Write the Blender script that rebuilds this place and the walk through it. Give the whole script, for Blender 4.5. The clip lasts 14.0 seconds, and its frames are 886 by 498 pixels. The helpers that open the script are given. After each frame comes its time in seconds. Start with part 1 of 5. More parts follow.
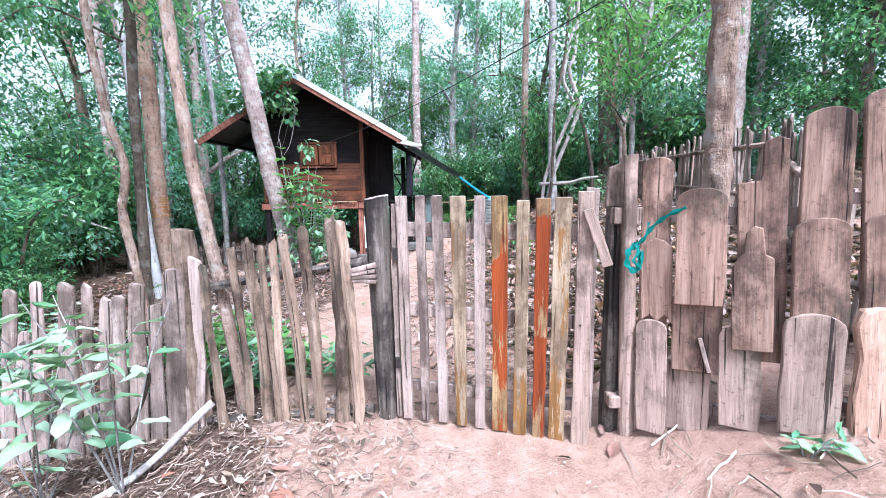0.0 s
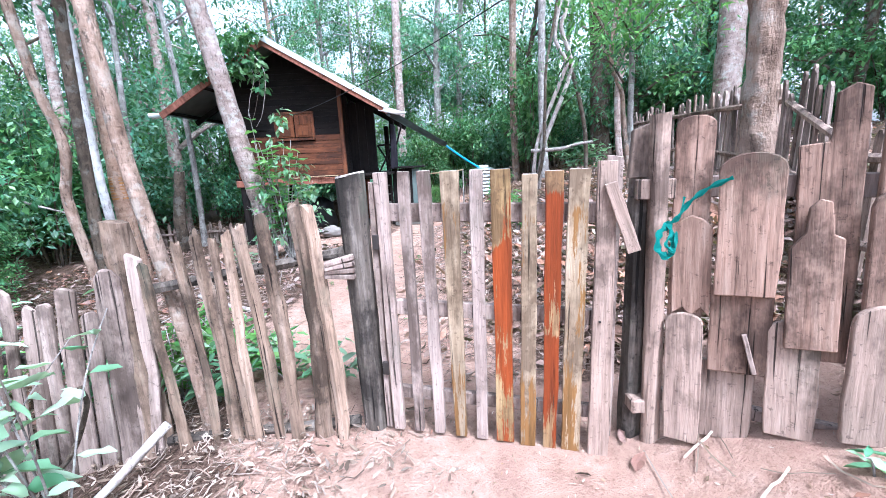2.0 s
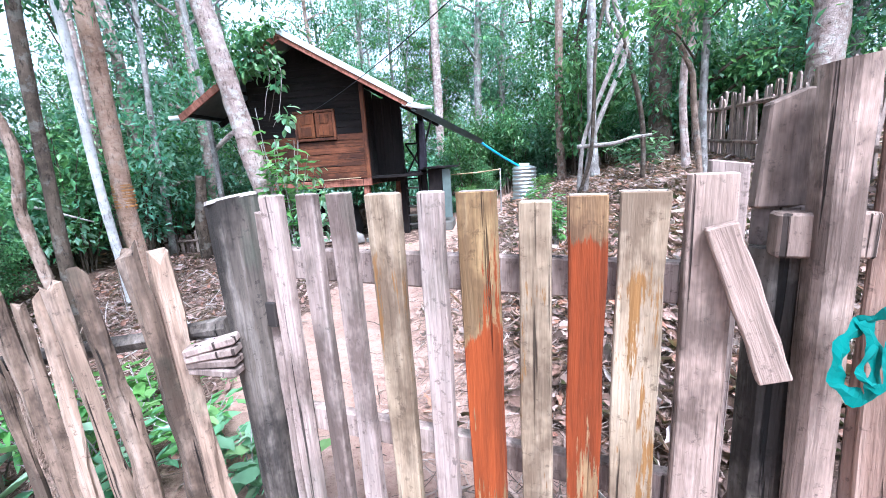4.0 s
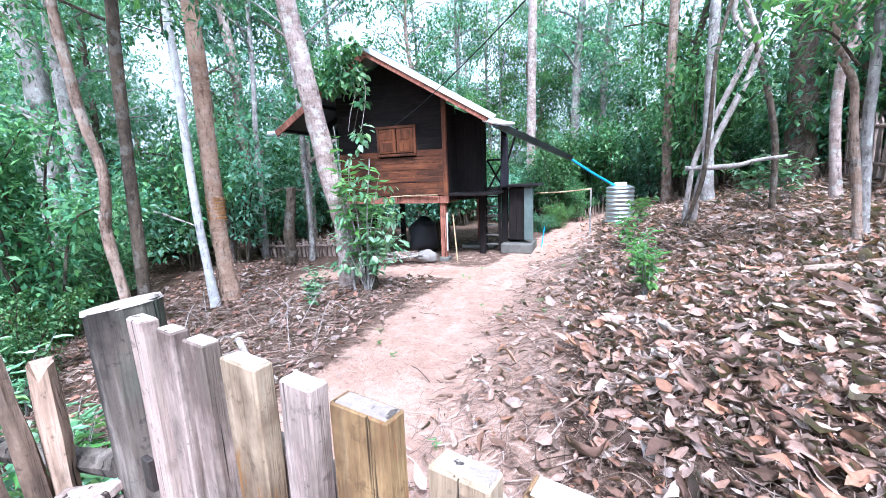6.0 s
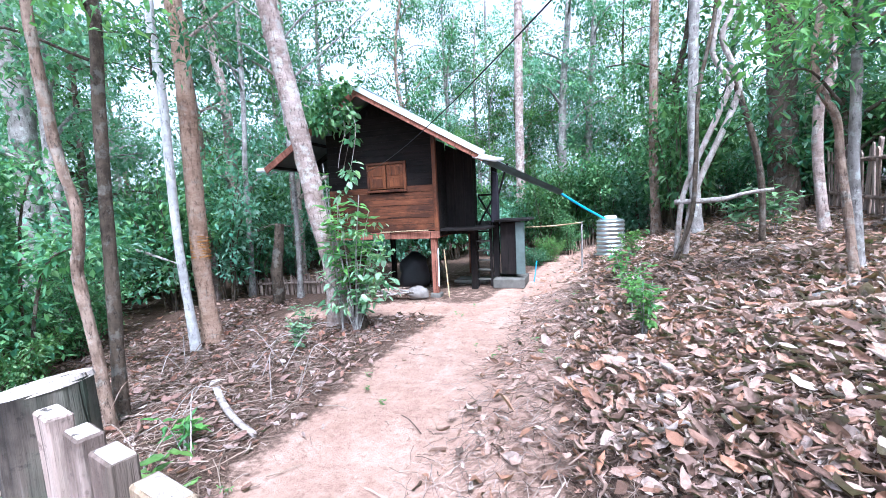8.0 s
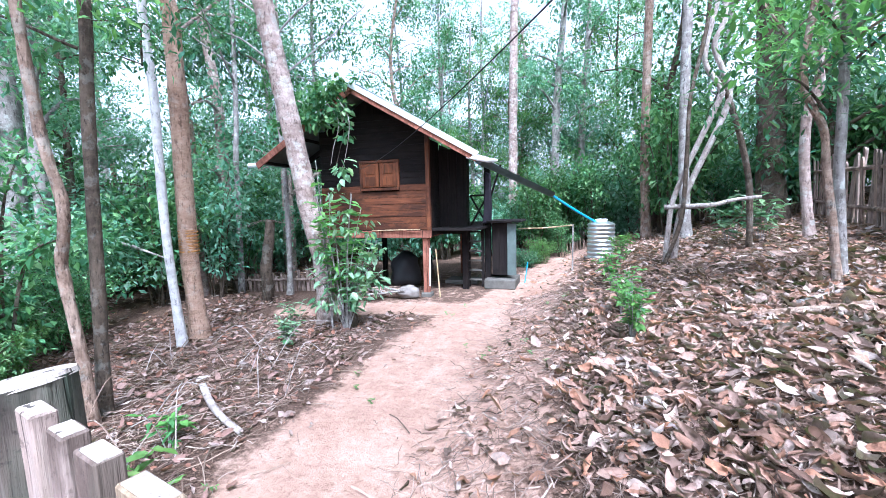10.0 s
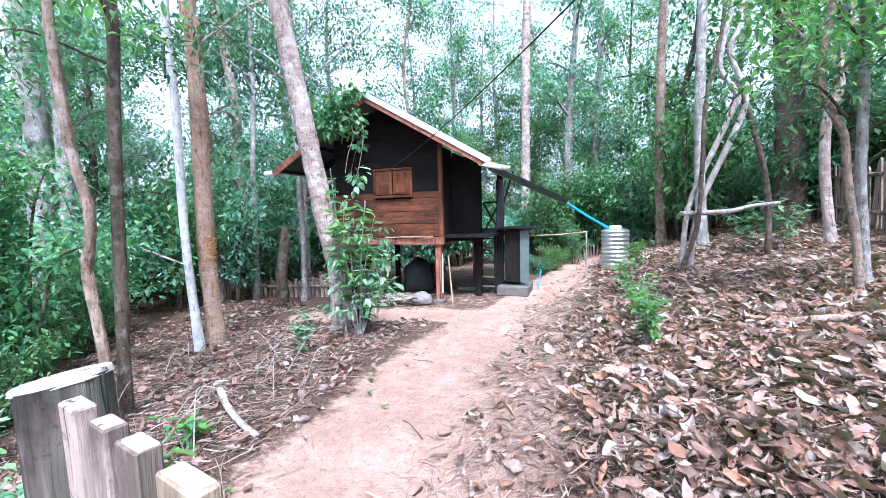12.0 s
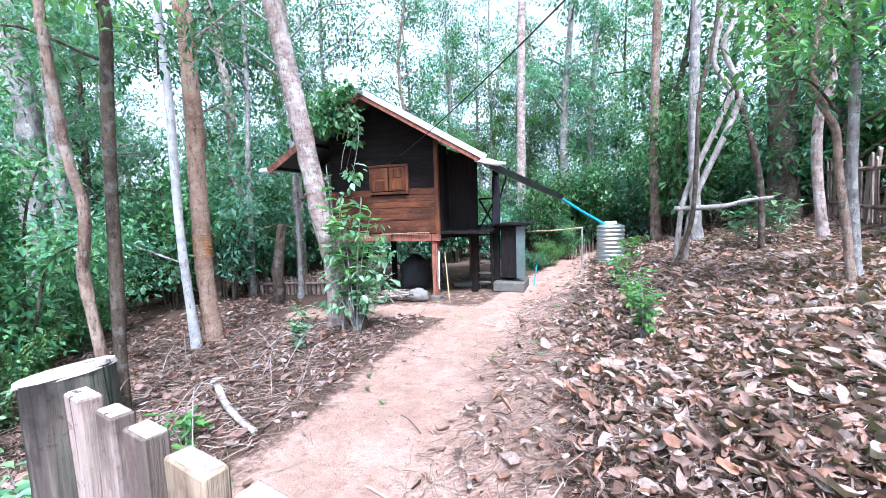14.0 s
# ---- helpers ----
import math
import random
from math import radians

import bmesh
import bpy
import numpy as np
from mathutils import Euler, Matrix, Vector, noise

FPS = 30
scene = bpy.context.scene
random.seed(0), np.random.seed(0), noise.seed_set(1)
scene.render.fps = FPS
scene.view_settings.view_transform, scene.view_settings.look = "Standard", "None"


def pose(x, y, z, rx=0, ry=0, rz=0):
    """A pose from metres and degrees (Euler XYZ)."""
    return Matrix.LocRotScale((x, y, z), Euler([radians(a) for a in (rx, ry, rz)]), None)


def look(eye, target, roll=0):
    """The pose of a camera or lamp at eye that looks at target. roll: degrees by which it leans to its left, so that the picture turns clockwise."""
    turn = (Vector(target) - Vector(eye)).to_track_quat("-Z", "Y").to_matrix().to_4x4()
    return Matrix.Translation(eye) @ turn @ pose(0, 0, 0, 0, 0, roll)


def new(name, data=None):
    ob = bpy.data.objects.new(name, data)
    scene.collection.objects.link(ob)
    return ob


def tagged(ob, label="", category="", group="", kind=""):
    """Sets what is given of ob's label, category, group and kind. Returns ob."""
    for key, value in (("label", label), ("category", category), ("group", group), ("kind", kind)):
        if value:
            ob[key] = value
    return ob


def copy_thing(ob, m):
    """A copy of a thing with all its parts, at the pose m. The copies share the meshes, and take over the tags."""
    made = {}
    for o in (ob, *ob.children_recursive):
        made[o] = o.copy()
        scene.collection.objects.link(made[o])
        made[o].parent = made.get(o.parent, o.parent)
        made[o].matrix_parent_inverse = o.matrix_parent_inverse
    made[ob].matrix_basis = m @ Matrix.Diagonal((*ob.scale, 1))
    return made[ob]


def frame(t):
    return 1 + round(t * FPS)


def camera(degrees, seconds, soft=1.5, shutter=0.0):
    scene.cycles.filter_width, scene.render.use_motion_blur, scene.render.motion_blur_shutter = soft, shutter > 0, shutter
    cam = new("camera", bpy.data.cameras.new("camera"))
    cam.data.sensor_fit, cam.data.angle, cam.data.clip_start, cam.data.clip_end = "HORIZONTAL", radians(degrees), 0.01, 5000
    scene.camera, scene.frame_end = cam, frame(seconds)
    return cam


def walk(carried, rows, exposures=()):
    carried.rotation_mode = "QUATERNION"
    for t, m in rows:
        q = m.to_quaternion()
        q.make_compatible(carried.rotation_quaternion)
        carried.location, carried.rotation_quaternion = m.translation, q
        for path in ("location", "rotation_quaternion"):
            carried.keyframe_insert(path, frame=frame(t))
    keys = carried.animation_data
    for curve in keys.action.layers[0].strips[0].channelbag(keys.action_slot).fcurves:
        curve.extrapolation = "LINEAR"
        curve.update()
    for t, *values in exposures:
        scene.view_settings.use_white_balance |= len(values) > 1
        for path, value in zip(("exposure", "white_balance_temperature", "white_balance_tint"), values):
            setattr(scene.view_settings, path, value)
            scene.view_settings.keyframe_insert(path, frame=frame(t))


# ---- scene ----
cam = camera(95.2, 14.0, soft=0.6)
PATH = [
    (0, (0.003, 0.14, 1.283), (-0.071, 2.12, 1.011), -1.0),
    (0.5, (0.055, 0.159, 1.319), (-0.13, 2.12, 0.973), -2.4),
    (1, (0.038, 0.182, 1.281), (-0.143, 2.136, 0.893), -1.6),
    (1.5, (0.023, 0.293, 1.246), (-0.073, 2.243, 0.812), -2.1),
    (2, (-0.015, 0.524, 1.304), (-0.039, 2.48, 0.886), -2.7),
    (2.2, (-0.035, 0.603, 1.313), (-0.037, 2.552, 0.867), -2.8),
    (4.3, (0.288, 1.542, 1.336), (0.001, 3.479, 0.931), -3.2),
    (4.5, (0.296, 1.615, 1.365), (-0.008, 3.556, 0.988), -2.7),
    (5, (0.331, 1.729, 1.405), (-0.061, 3.648, 1.0), -2.7),
    (5.5, (0.383, 1.871, 1.432), (-0.117, 3.782, 1.117), -2.5),
    (6, (0.446, 1.942, 1.507), (-0.233, 3.788, 1.145), -2.2),
    (6.5, (0.441, 2.0, 1.513), (-0.329, 3.818, 1.2), -3.7),
    (7, (0.418, 2.038, 1.53), (-0.307, 3.883, 1.267), -3.1),
    (7.5, (0.404, 2.062, 1.535), (-0.275, 3.93, 1.308), -2.9),
    (8, (0.409, 2.067, 1.538), (-0.232, 3.951, 1.335), -2.7),
    (10.5, (0.402, 2.066, 1.54), (-0.198, 3.962, 1.333), -1.3),
    (11, (0.403, 2.063, 1.539), (-0.213, 3.955, 1.336), -1.4),
    (11.5, (0.408, 2.061, 1.543), (-0.216, 3.952, 1.357), -2.2),
    (12, (0.404, 2.041, 1.54), (-0.254, 3.922, 1.369), -1.5),
    (12.5, (0.41, 2.027, 1.537), (-0.275, 3.897, 1.35), -1.4),
    (13, (0.406, 2.044, 1.529), (-0.17, 3.948, 1.316), -0.7),
    (13.5, (0.41, 2.041, 1.531), (-0.173, 3.945, 1.339), -1.6),
    (14, (0.405, 2.026, 1.532), (-0.235, 3.912, 1.345), -1.8),
]
walk(cam, [(t, look(eye, target, roll)) for t, eye, target, roll in PATH], exposures=[(0, 1.95, 5100, 12), (4, 2.2, 4980, 12), (6, 2.17, 4980, 12), (8, 2.1, 4980, 12), (14, 2.1, 5020, 12)])

# ---- world, sun ----
SUN_EL, SUN_AZ = radians(58), radians(152)
world = bpy.data.worlds.new("sky")
scene.world = world
world.use_nodes = True
wn = world.node_tree.nodes
sky = wn.new("ShaderNodeTexSky")
sky.sky_type = "NISHITA"
sky.sun_disc = False
sky.sun_elevation, sky.sun_rotation = SUN_EL, SUN_AZ
sky.air_density, sky.dust_density, sky.ozone_density = 1.0, 4.0, 1.0
wn["Background"].inputs["Strength"].default_value = 0.105
haze = wn.new("ShaderNodeHueSaturation")
haze.inputs["Saturation"].default_value, haze.inputs["Value"].default_value = 0.25, 1.25
world.node_tree.links.new(sky.outputs["Color"], haze.inputs["Color"])
world.node_tree.links.new(haze.outputs["Color"], wn["Background"].inputs["Color"])
sun_data = bpy.data.lights.new("sun", "SUN")
sun_data.energy, sun_data.angle, sun_data.color = 2.1, radians(13), (1.0, 0.95, 0.88)
sun = new("sun", sun_data)
sun_dir = Vector((math.sin(SUN_AZ) * math.cos(SUN_EL), math.cos(SUN_AZ) * math.cos(SUN_EL), math.sin(SUN_EL)))
sun.matrix_world = look(sun_dir * 60, (0, 0, 0))
RNG = np.random.default_rng(7)
rnd = random.Random(5)


# ---- materials ----
def node_mat(name, rough=0.8, metal=0.0, spec=0.3):
    m = bpy.data.materials.new(name)
    m.use_nodes = True
    nt = m.node_tree
    b = nt.nodes["Principled BSDF"]
    b.inputs["Roughness"].default_value = rough
    b.inputs["Metallic"].default_value = metal
    b.inputs["Specular IOR Level"].default_value = spec
    return m, nt, b


def nz(nt, vec, scale, detail=4.0, rough=0.6, stretch=(1, 1, 1)):
    mp = nt.nodes.new("ShaderNodeMapping")
    mp.inputs["Scale"].default_value = stretch
    nt.links.new(vec, mp.inputs["Vector"])
    n = nt.nodes.new("ShaderNodeTexNoise")
    n.inputs["Scale"].default_value = scale
    n.inputs["Detail"].default_value = detail
    n.inputs["Roughness"].default_value = rough
    nt.links.new(mp.outputs["Vector"], n.inputs["Vector"])
    return n.outputs["Fac"]


def ramp(nt, fac, *stops):
    r = nt.nodes.new("ShaderNodeValToRGB")
    while len(r.color_ramp.elements) < len(stops):
        r.color_ramp.elements.new(0.5)
    for e, (p, c) in zip(r.color_ramp.elements, stops):
        e.position, e.color = p, (*c, 1)
    nt.links.new(fac, r.inputs["Fac"])
    return r.outputs["Color"]


def mix(nt, fac, a, b, kind="MIX"):
    m = nt.nodes.new("ShaderNodeMix")
    m.data_type, m.blend_type = "RGBA", kind
    if isinstance(fac, (int, float)):
        m.inputs[0].default_value = fac
    else:
        nt.links.new(fac, m.inputs[0])
    for s, v in ((m.inputs[6], a), (m.inputs[7], b)):
        if isinstance(v, tuple):
            s.default_value = (*v, 1)
        else:
            nt.links.new(v, s)
    return m.outputs[2]


def maths(nt, op, a, b=0.0):
    m = nt.nodes.new("ShaderNodeMath")
    m.operation = op
    for s, v in ((m.inputs[0], a), (m.inputs[1], b)):
        if isinstance(v, (int, float)):
            s.default_value = v
        else:
            nt.links.new(v, s)
    return m.outputs[0]


def bump(nt, b, height, strength, dist=0.02):
    n = nt.nodes.new("ShaderNodeBump")
    n.inputs["Strength"].default_value = strength
    n.inputs["Distance"].default_value = dist
    nt.links.new(height, n.inputs["Height"])
    nt.links.new(n.outputs["Normal"], b.inputs["Normal"])


def local(nt):
    """Object coordinates shifted by each object's own random number."""
    tc = nt.nodes.new("ShaderNodeTexCoord")
    oi = nt.nodes.new("ShaderNodeObjectInfo")
    va = nt.nodes.new("ShaderNodeVectorMath")
    va.operation = "ADD"
    sc = maths(nt, "MULTIPLY", oi.outputs["Random"], 37.0)
    nt.links.new(tc.outputs["Object"], va.inputs[0])
    nt.links.new(sc, va.inputs[1])
    return va.outputs[0], oi.outputs["Random"]


def wood(name, dark, mid, light, paint=None, amount=0.5, span=None, moss=0.25, rough=0.85, vary=0.35):
    """Weathered sawn wood, grain along local z; optional flaking paint."""
    m, nt, b = node_mat(name, rough, 0, 0.25)
    v, r = local(nt)
    grain = nz(nt, v, 26, 6, 0.65, (1, 1, 0.07))
    fine = nz(nt, v, 110, 4, 0.7, (1, 1, 0.05))
    blot = nz(nt, v, 5.5, 5, 0.65, (1, 1, 0.45))
    col = ramp(nt, grain, (0.30, dark), (0.52, mid), (0.72, light))
    tone = ramp(nt, blot, (0.36, tuple(c * 0.42 for c in mid)), (0.56, mid), (0.8, light))
    col = mix(nt, 0.45, col, tone)
    stain = nz(nt, v, 2.3, 6, 0.7, (1, 1, 0.6))
    col = mix(nt, maths(nt, "MULTIPLY", ramp(nt, stain, (0.41, (1, 1, 1)), (0.51, (0, 0, 0))), 0.8), col, tuple(c * 0.8 for c in dark))
    spots = nz(nt, v, 34, 4, 0.75)
    col = mix(nt, maths(nt, "MULTIPLY", ramp(nt, spots, (0.32, (1, 1, 1)), (0.42, (0, 0, 0))), 0.6), col, tuple(c * 0.6 for c in dark))
    col = mix(nt, maths(nt, "MULTIPLY", ramp(nt, fine, (0.35, (1, 1, 1)), (0.5, (0, 0, 0))), 0.32), col, tuple(c * 0.5 for c in dark))
    crack = nz(nt, v, 42, 3, 0.55, (1, 1, 0.022))
    split = ramp(nt, crack, (0.335, (1, 1, 1)), (0.365, (0, 0, 0)))
    col = mix(nt, maths(nt, "MULTIPLY", split, 0.9), col, tuple(c * 0.22 for c in dark))
    if moss:
        g = nz(nt, v, 3.2, 5, 0.7, (1, 1, 0.5))
        col = mix(nt, maths(nt, "MULTIPLY", ramp(nt, g, (0.56, (0, 0, 0)), (0.70, (1, 1, 1))), moss), col, (0.10, 0.12, 0.085))
    if paint:
        p = nz(nt, v, 6, 7, 0.72, (1, 1, 0.22))
        edge = nz(nt, v, 55, 5, 0.75, (1, 1, 0.06))
        f = maths(nt, "ADD", p, maths(nt, "MULTIPLY", maths(nt, "SUBTRACT", edge, 0.5), 1.0))
        k = 0.63 - 0.28 * amount
        if span:
            sx = nt.nodes.new("ShaderNodeSeparateXYZ")
            nt.links.new(nt.nodes.new("ShaderNodeTexCoord").outputs["Object"], sx.inputs[0])
            zz = maths(nt, "ADD", sx.outputs["Z"], maths(nt, "MULTIPLY", maths(nt, "SUBTRACT", edge, 0.5), 0.35))
            inside = ramp(nt, maths(nt, "DIVIDE", zz, 1.4), *[(s / 1.4, (v_, v_, v_)) for s, v_ in span])
            f = maths(nt, "ADD", f, maths(nt, "MULTIPLY", maths(nt, "SUBTRACT", inside, 0.5), 0.55))
        pt = mix(nt, ramp(nt, grain, (0.35, (1, 1, 1)), (0.6, (0, 0, 0))), paint, tuple(c * 0.5 for c in paint))
        col = mix(nt, ramp(nt, f, (k, (0, 0, 0)), (k + 0.05, (1, 1, 1))), col, pt)
    hv = nt.nodes.new("ShaderNodeHueSaturation")
    nt.links.new(maths(nt, "ADD", maths(nt, "MULTIPLY", r, vary), 1.0 - vary * 0.5), hv.inputs["Value"])
    nt.links.new(col, hv.inputs["Color"])
    nt.links.new(hv.outputs["Color"], b.inputs["Base Color"])
    relief = maths(nt, "ADD", grain, maths(nt, "MULTIPLY", fine, 0.6))
    bump(nt, b, maths(nt, "SUBTRACT", relief, split), 0.9, 0.007)
    return m


def bark(name, dark, mid, light, scale=14, stretch=(1, 1, 0.35), lichen=0.0, rel=0.8):
    m, nt, b = node_mat(name, 0.9, 0, 0.2)
    v, r = local(nt)
    a = nz(nt, v, scale, 7, 0.7, stretch)
    big = nz(nt, v, 2.6, 4, 0.6, (1, 1, 0.8))
    ring = nz(nt, v, 5, 5, 0.7, (0.8, 0.8, 1.6))
    crack = nz(nt, v, 30, 5, 0.75, (1, 1, 0.3))
    col = ramp(nt, a, (0.3, dark), (0.5, mid), (0.7, light))
    col = mix(nt, 0.4, col, ramp(nt, big, (0.35, dark), (0.5, mid), (0.66, light)))
    col = mix(nt, 0.22, col, ramp(nt, ring, (0.4, dark), (0.6, light)))
    col = mix(nt, maths(nt, "MULTIPLY", ramp(nt, crack, (0.36, (1, 1, 1)), (0.46, (0, 0, 0))), 0.7), col, tuple(c * 0.45 for c in dark))
    if lichen:
        l = nz(nt, v, 7, 6, 0.7)
        col = mix(nt, maths(nt, "MULTIPLY", ramp(nt, l, (0.53, (0, 0, 0)), (0.6, (1, 1, 1))), lichen), col, (0.62, 0.64, 0.58))
    nt.links.new(col, b.inputs["Base Color"])
    bump(nt, b, maths(nt, "ADD", maths(nt, "ADD", a, crack), ring), rel, 0.03)
    return m


def leaf_mat(name, cols, trans=0.45, rough=0.45, spec=0.4, blotch=0.0):
    """Leaves; each island takes its own tone."""
    m, nt, b = node_mat(name, rough, 0, spec)
    g = nt.nodes.new("ShaderNodeNewGeometry")
    oi = nt.nodes.new("ShaderNodeObjectInfo")
    n = len(cols)
    col = ramp(nt, g.outputs["Random Per Island"], *[(i / max(1, n - 1), c) for i, c in enumerate(cols)])
    if blotch:
        bl = nz(nt, g.outputs["Position"], 38, 5, 0.75)
        col = mix(nt, maths(nt, "MULTIPLY", ramp(nt, bl, (0.38, (1, 1, 1)), (0.58, (0, 0, 0))), blotch), col, (0.05, 0.028, 0.02))
        bump(nt, b, bl, 0.8, 0.02)
    hv = nt.nodes.new("ShaderNodeHueSaturation")
    nt.links.new(maths(nt, "ADD", maths(nt, "MULTIPLY", oi.outputs["Random"], 0.5), 0.75), hv.inputs["Value"])
    nt.links.new(maths(nt, "ADD", maths(nt, "MULTIPLY", oi.outputs["Random"], 0.03), 0.485), hv.inputs["Hue"])
    nt.links.new(col, hv.inputs["Color"])
    nt.links.new(hv.outputs["Color"], b.inputs["Base Color"])
    t = nt.nodes.new("ShaderNodeBsdfTranslucent")
    tc = mix(nt, 0.5, hv.outputs["Color"], (0.20, 0.40, 0.08), "MIX")
    nt.links.new(tc, t.inputs["Color"])
    s = nt.nodes.new("ShaderNodeMixShader")
    s.inputs[0].default_value = trans
    nt.links.new(b.outputs[0], s.inputs[1])
    nt.links.new(t.outputs[0], s.inputs[2])
    nt.links.new(s.outputs[0], nt.nodes["Material Output"].inputs["Surface"])
    return m


def plain(name, c, rough=0.6, metal=0.0, spec=0.4, grime=0.35, scale=6.0):
    m, nt, b = node_mat(name, rough, metal, spec)
    v, r = local(nt)
    a = nz(nt, v, scale, 6, 0.7)
    f = nz(nt, v, scale * 9, 4, 0.7)
    col = ramp(nt, a, (0.3, tuple(x * (1 - grime) for x in c)), (0.6, c), (0.8, tuple(min(1, x * (1 + grime * 0.4)) for x in c)))
    nt.links.new(col, b.inputs["Base Color"])
    bump(nt, b, f, 0.25, 0.004)
    return m


M_GREY = wood("weathered_grey_wood", (0.095, 0.064, 0.05), (0.35, 0.262, 0.222), (0.54, 0.44, 0.385))
M_PALE = wood("pale_worn_wood", (0.075, 0.05, 0.038), (0.335, 0.235, 0.185), (0.53, 0.40, 0.325), moss=0.15)
M_BLEACH = wood("bleached_plank_wood", (0.056, 0.032, 0.023), (0.302, 0.187, 0.137), (0.450, 0.320, 0.248), moss=0.3, vary=0.35)
M_DARKW = wood("dark_rotting_wood", (0.014, 0.011, 0.009), (0.12, 0.096, 0.078), (0.38, 0.325, 0.28), moss=0.5, vary=0.15)
M_YELL = wood("ochre_varnished_wood", (0.11, 0.07, 0.042), (0.32, 0.236, 0.155), (0.48, 0.395, 0.295), paint=(0.19, 0.095, 0.03), amount=0.30, moss=0.05, span=((0.0, 0.75), (0.45, 0.55), (0.9, 0.35), (1.15, 0.6), (1.3, 0.1)))
M_YRED = wood("ochre_wood_red_flakes", (0.12, 0.065, 0.028), (0.34, 0.22, 0.10), (0.48, 0.36, 0.22), paint=(0.25, 0.05, 0.009), amount=0.55, moss=0.0, span=((0.0, 0.55), (0.25, 0.35), (0.55, 0.55), (0.66, 1.0), (0.92, 1.0), (1.0, 0.45), (1.2, 0.35), (1.3, 0.1)))
M_RED = wood("red_painted_wood", (0.12, 0.06, 0.03), (0.33, 0.2, 0.095), (0.47, 0.34, 0.2), paint=(0.25, 0.048, 0.009), amount=0.5, moss=0.0, span=((0.0, 0.35), (0.2, 0.6), (0.3, 1.0), (0.5, 1.0), (0.58, 0.5), (0.75, 0.7), (0.95, 1.0), (1.18, 1.0), (1.25, 0.5), (1.34, 0.1)))
M_PICK = wood("split_picket_wood", (0.040, 0.025, 0.016), (0.264, 0.180, 0.128), (0.475, 0.370, 0.295), moss=0.3, vary=0.5)
M_BROWN = wood("brown_house_boards", (0.035, 0.013, 0.007), (0.12, 0.04, 0.016), (0.22, 0.082, 0.033), moss=0.0, rough=0.6, vary=0.5)
M_SHUT = wood("orange_brown_shutter_wood", (0.06, 0.02, 0.008), (0.14, 0.045, 0.016), (0.21, 0.075, 0.027), moss=0.0, rough=0.5, vary=0.1)
# Near-black wood; on the hut walls the colour carries the overhang's shade.
M_BLACKW = wood("dark_and_shaded_wood", (0.004, 0.003, 0.003), (0.012, 0.008, 0.007), (0.024, 0.017, 0.014), moss=0.0, vary=0.2, rough=0.9)
M_FASCIA = wood("red_brown_fascia_wood", (0.14, 0.05, 0.03), (0.33, 0.13, 0.085), (0.46, 0.22, 0.16), moss=0.0)
M_CUT = wood("cut_end_wood", (0.22, 0.18, 0.155), (0.46, 0.39, 0.345), (0.62, 0.55, 0.50), moss=0.0, vary=0.1)
M_BARKP = bark("pale_smooth_bark", (0.10, 0.066, 0.053), (0.345, 0.25, 0.215), (0.57, 0.465, 0.425), 10, (0.8, 0.8, 1.3), 0.35, 0.9)
M_BARKO = bark("orange_brown_bark", (0.15, 0.085, 0.055), (0.37, 0.235, 0.165), (0.50, 0.35, 0.265), 14, (0.7, 0.7, 1.4), 0.12, 0.8)
M_BARKB = bark("brown_fissured_bark", (0.05, 0.03, 0.02), (0.27, 0.175, 0.125), (0.50, 0.375, 0.30), 16, (1, 1, 0.22), 0.2, 1.0)
M_BARKD = bark("dark_rough_bark", (0.022, 0.017, 0.012), (0.085, 0.062, 0.045), (0.20, 0.15, 0.11), 18, (1, 1, 0.4), 0.12, 1.0)
# White tones put the bright light on the slim trunk into its bark colour.
M_BARKW = bark("white_lit_bark", (0.26, 0.23, 0.22), (0.52, 0.49, 0.48), (0.70, 0.68, 0.67), 8, (1, 1, 1.2), 0.3, 0.5)
M_BARKG = bark("grey_bark", (0.10, 0.085, 0.075), (0.27, 0.24, 0.22), (0.45, 0.41, 0.39), 14, (1, 1, 0.5), 0.35, 0.8)
M_VINE = bark("pale_liana_bark", (0.14, 0.11, 0.09), (0.36, 0.30, 0.27), (0.56, 0.50, 0.47), 14, (1, 1, 0.3), 0.3, 0.7)
# Leaf greens; the palest tones paint bright sky glints on single leaves.
GREENS_AND_GLINTS = [(0.006, 0.03, 0.019), (0.085, 0.235, 0.13), (0.014, 0.065, 0.042), (0.16, 0.31, 0.14), (0.01, 0.045, 0.032), (0.06, 0.18, 0.11), (0.02, 0.08, 0.05), (0.33, 0.48, 0.32)]
M_LEAF = leaf_mat("forest_leaves", GREENS_AND_GLINTS, 0.38, 0.38, 0.25)
# Here too the palest tones are painted highlights.
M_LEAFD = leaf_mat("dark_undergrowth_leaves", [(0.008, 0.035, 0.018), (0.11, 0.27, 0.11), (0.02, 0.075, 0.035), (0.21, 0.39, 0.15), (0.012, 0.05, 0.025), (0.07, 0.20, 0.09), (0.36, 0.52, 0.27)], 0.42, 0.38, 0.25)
M_LEAFY = leaf_mat("light_young_leaves", [(0.10, 0.22, 0.06), (0.15, 0.30, 0.07), (0.07, 0.19, 0.08), (0.20, 0.33, 0.10)], 0.5)
M_LEAFB = leaf_mat("shrub_leaves", [(0.07, 0.19, 0.09), (0.15, 0.29, 0.15), (0.30, 0.42, 0.28), (0.22, 0.36, 0.12)], 0.3, 0.35, 0.45)
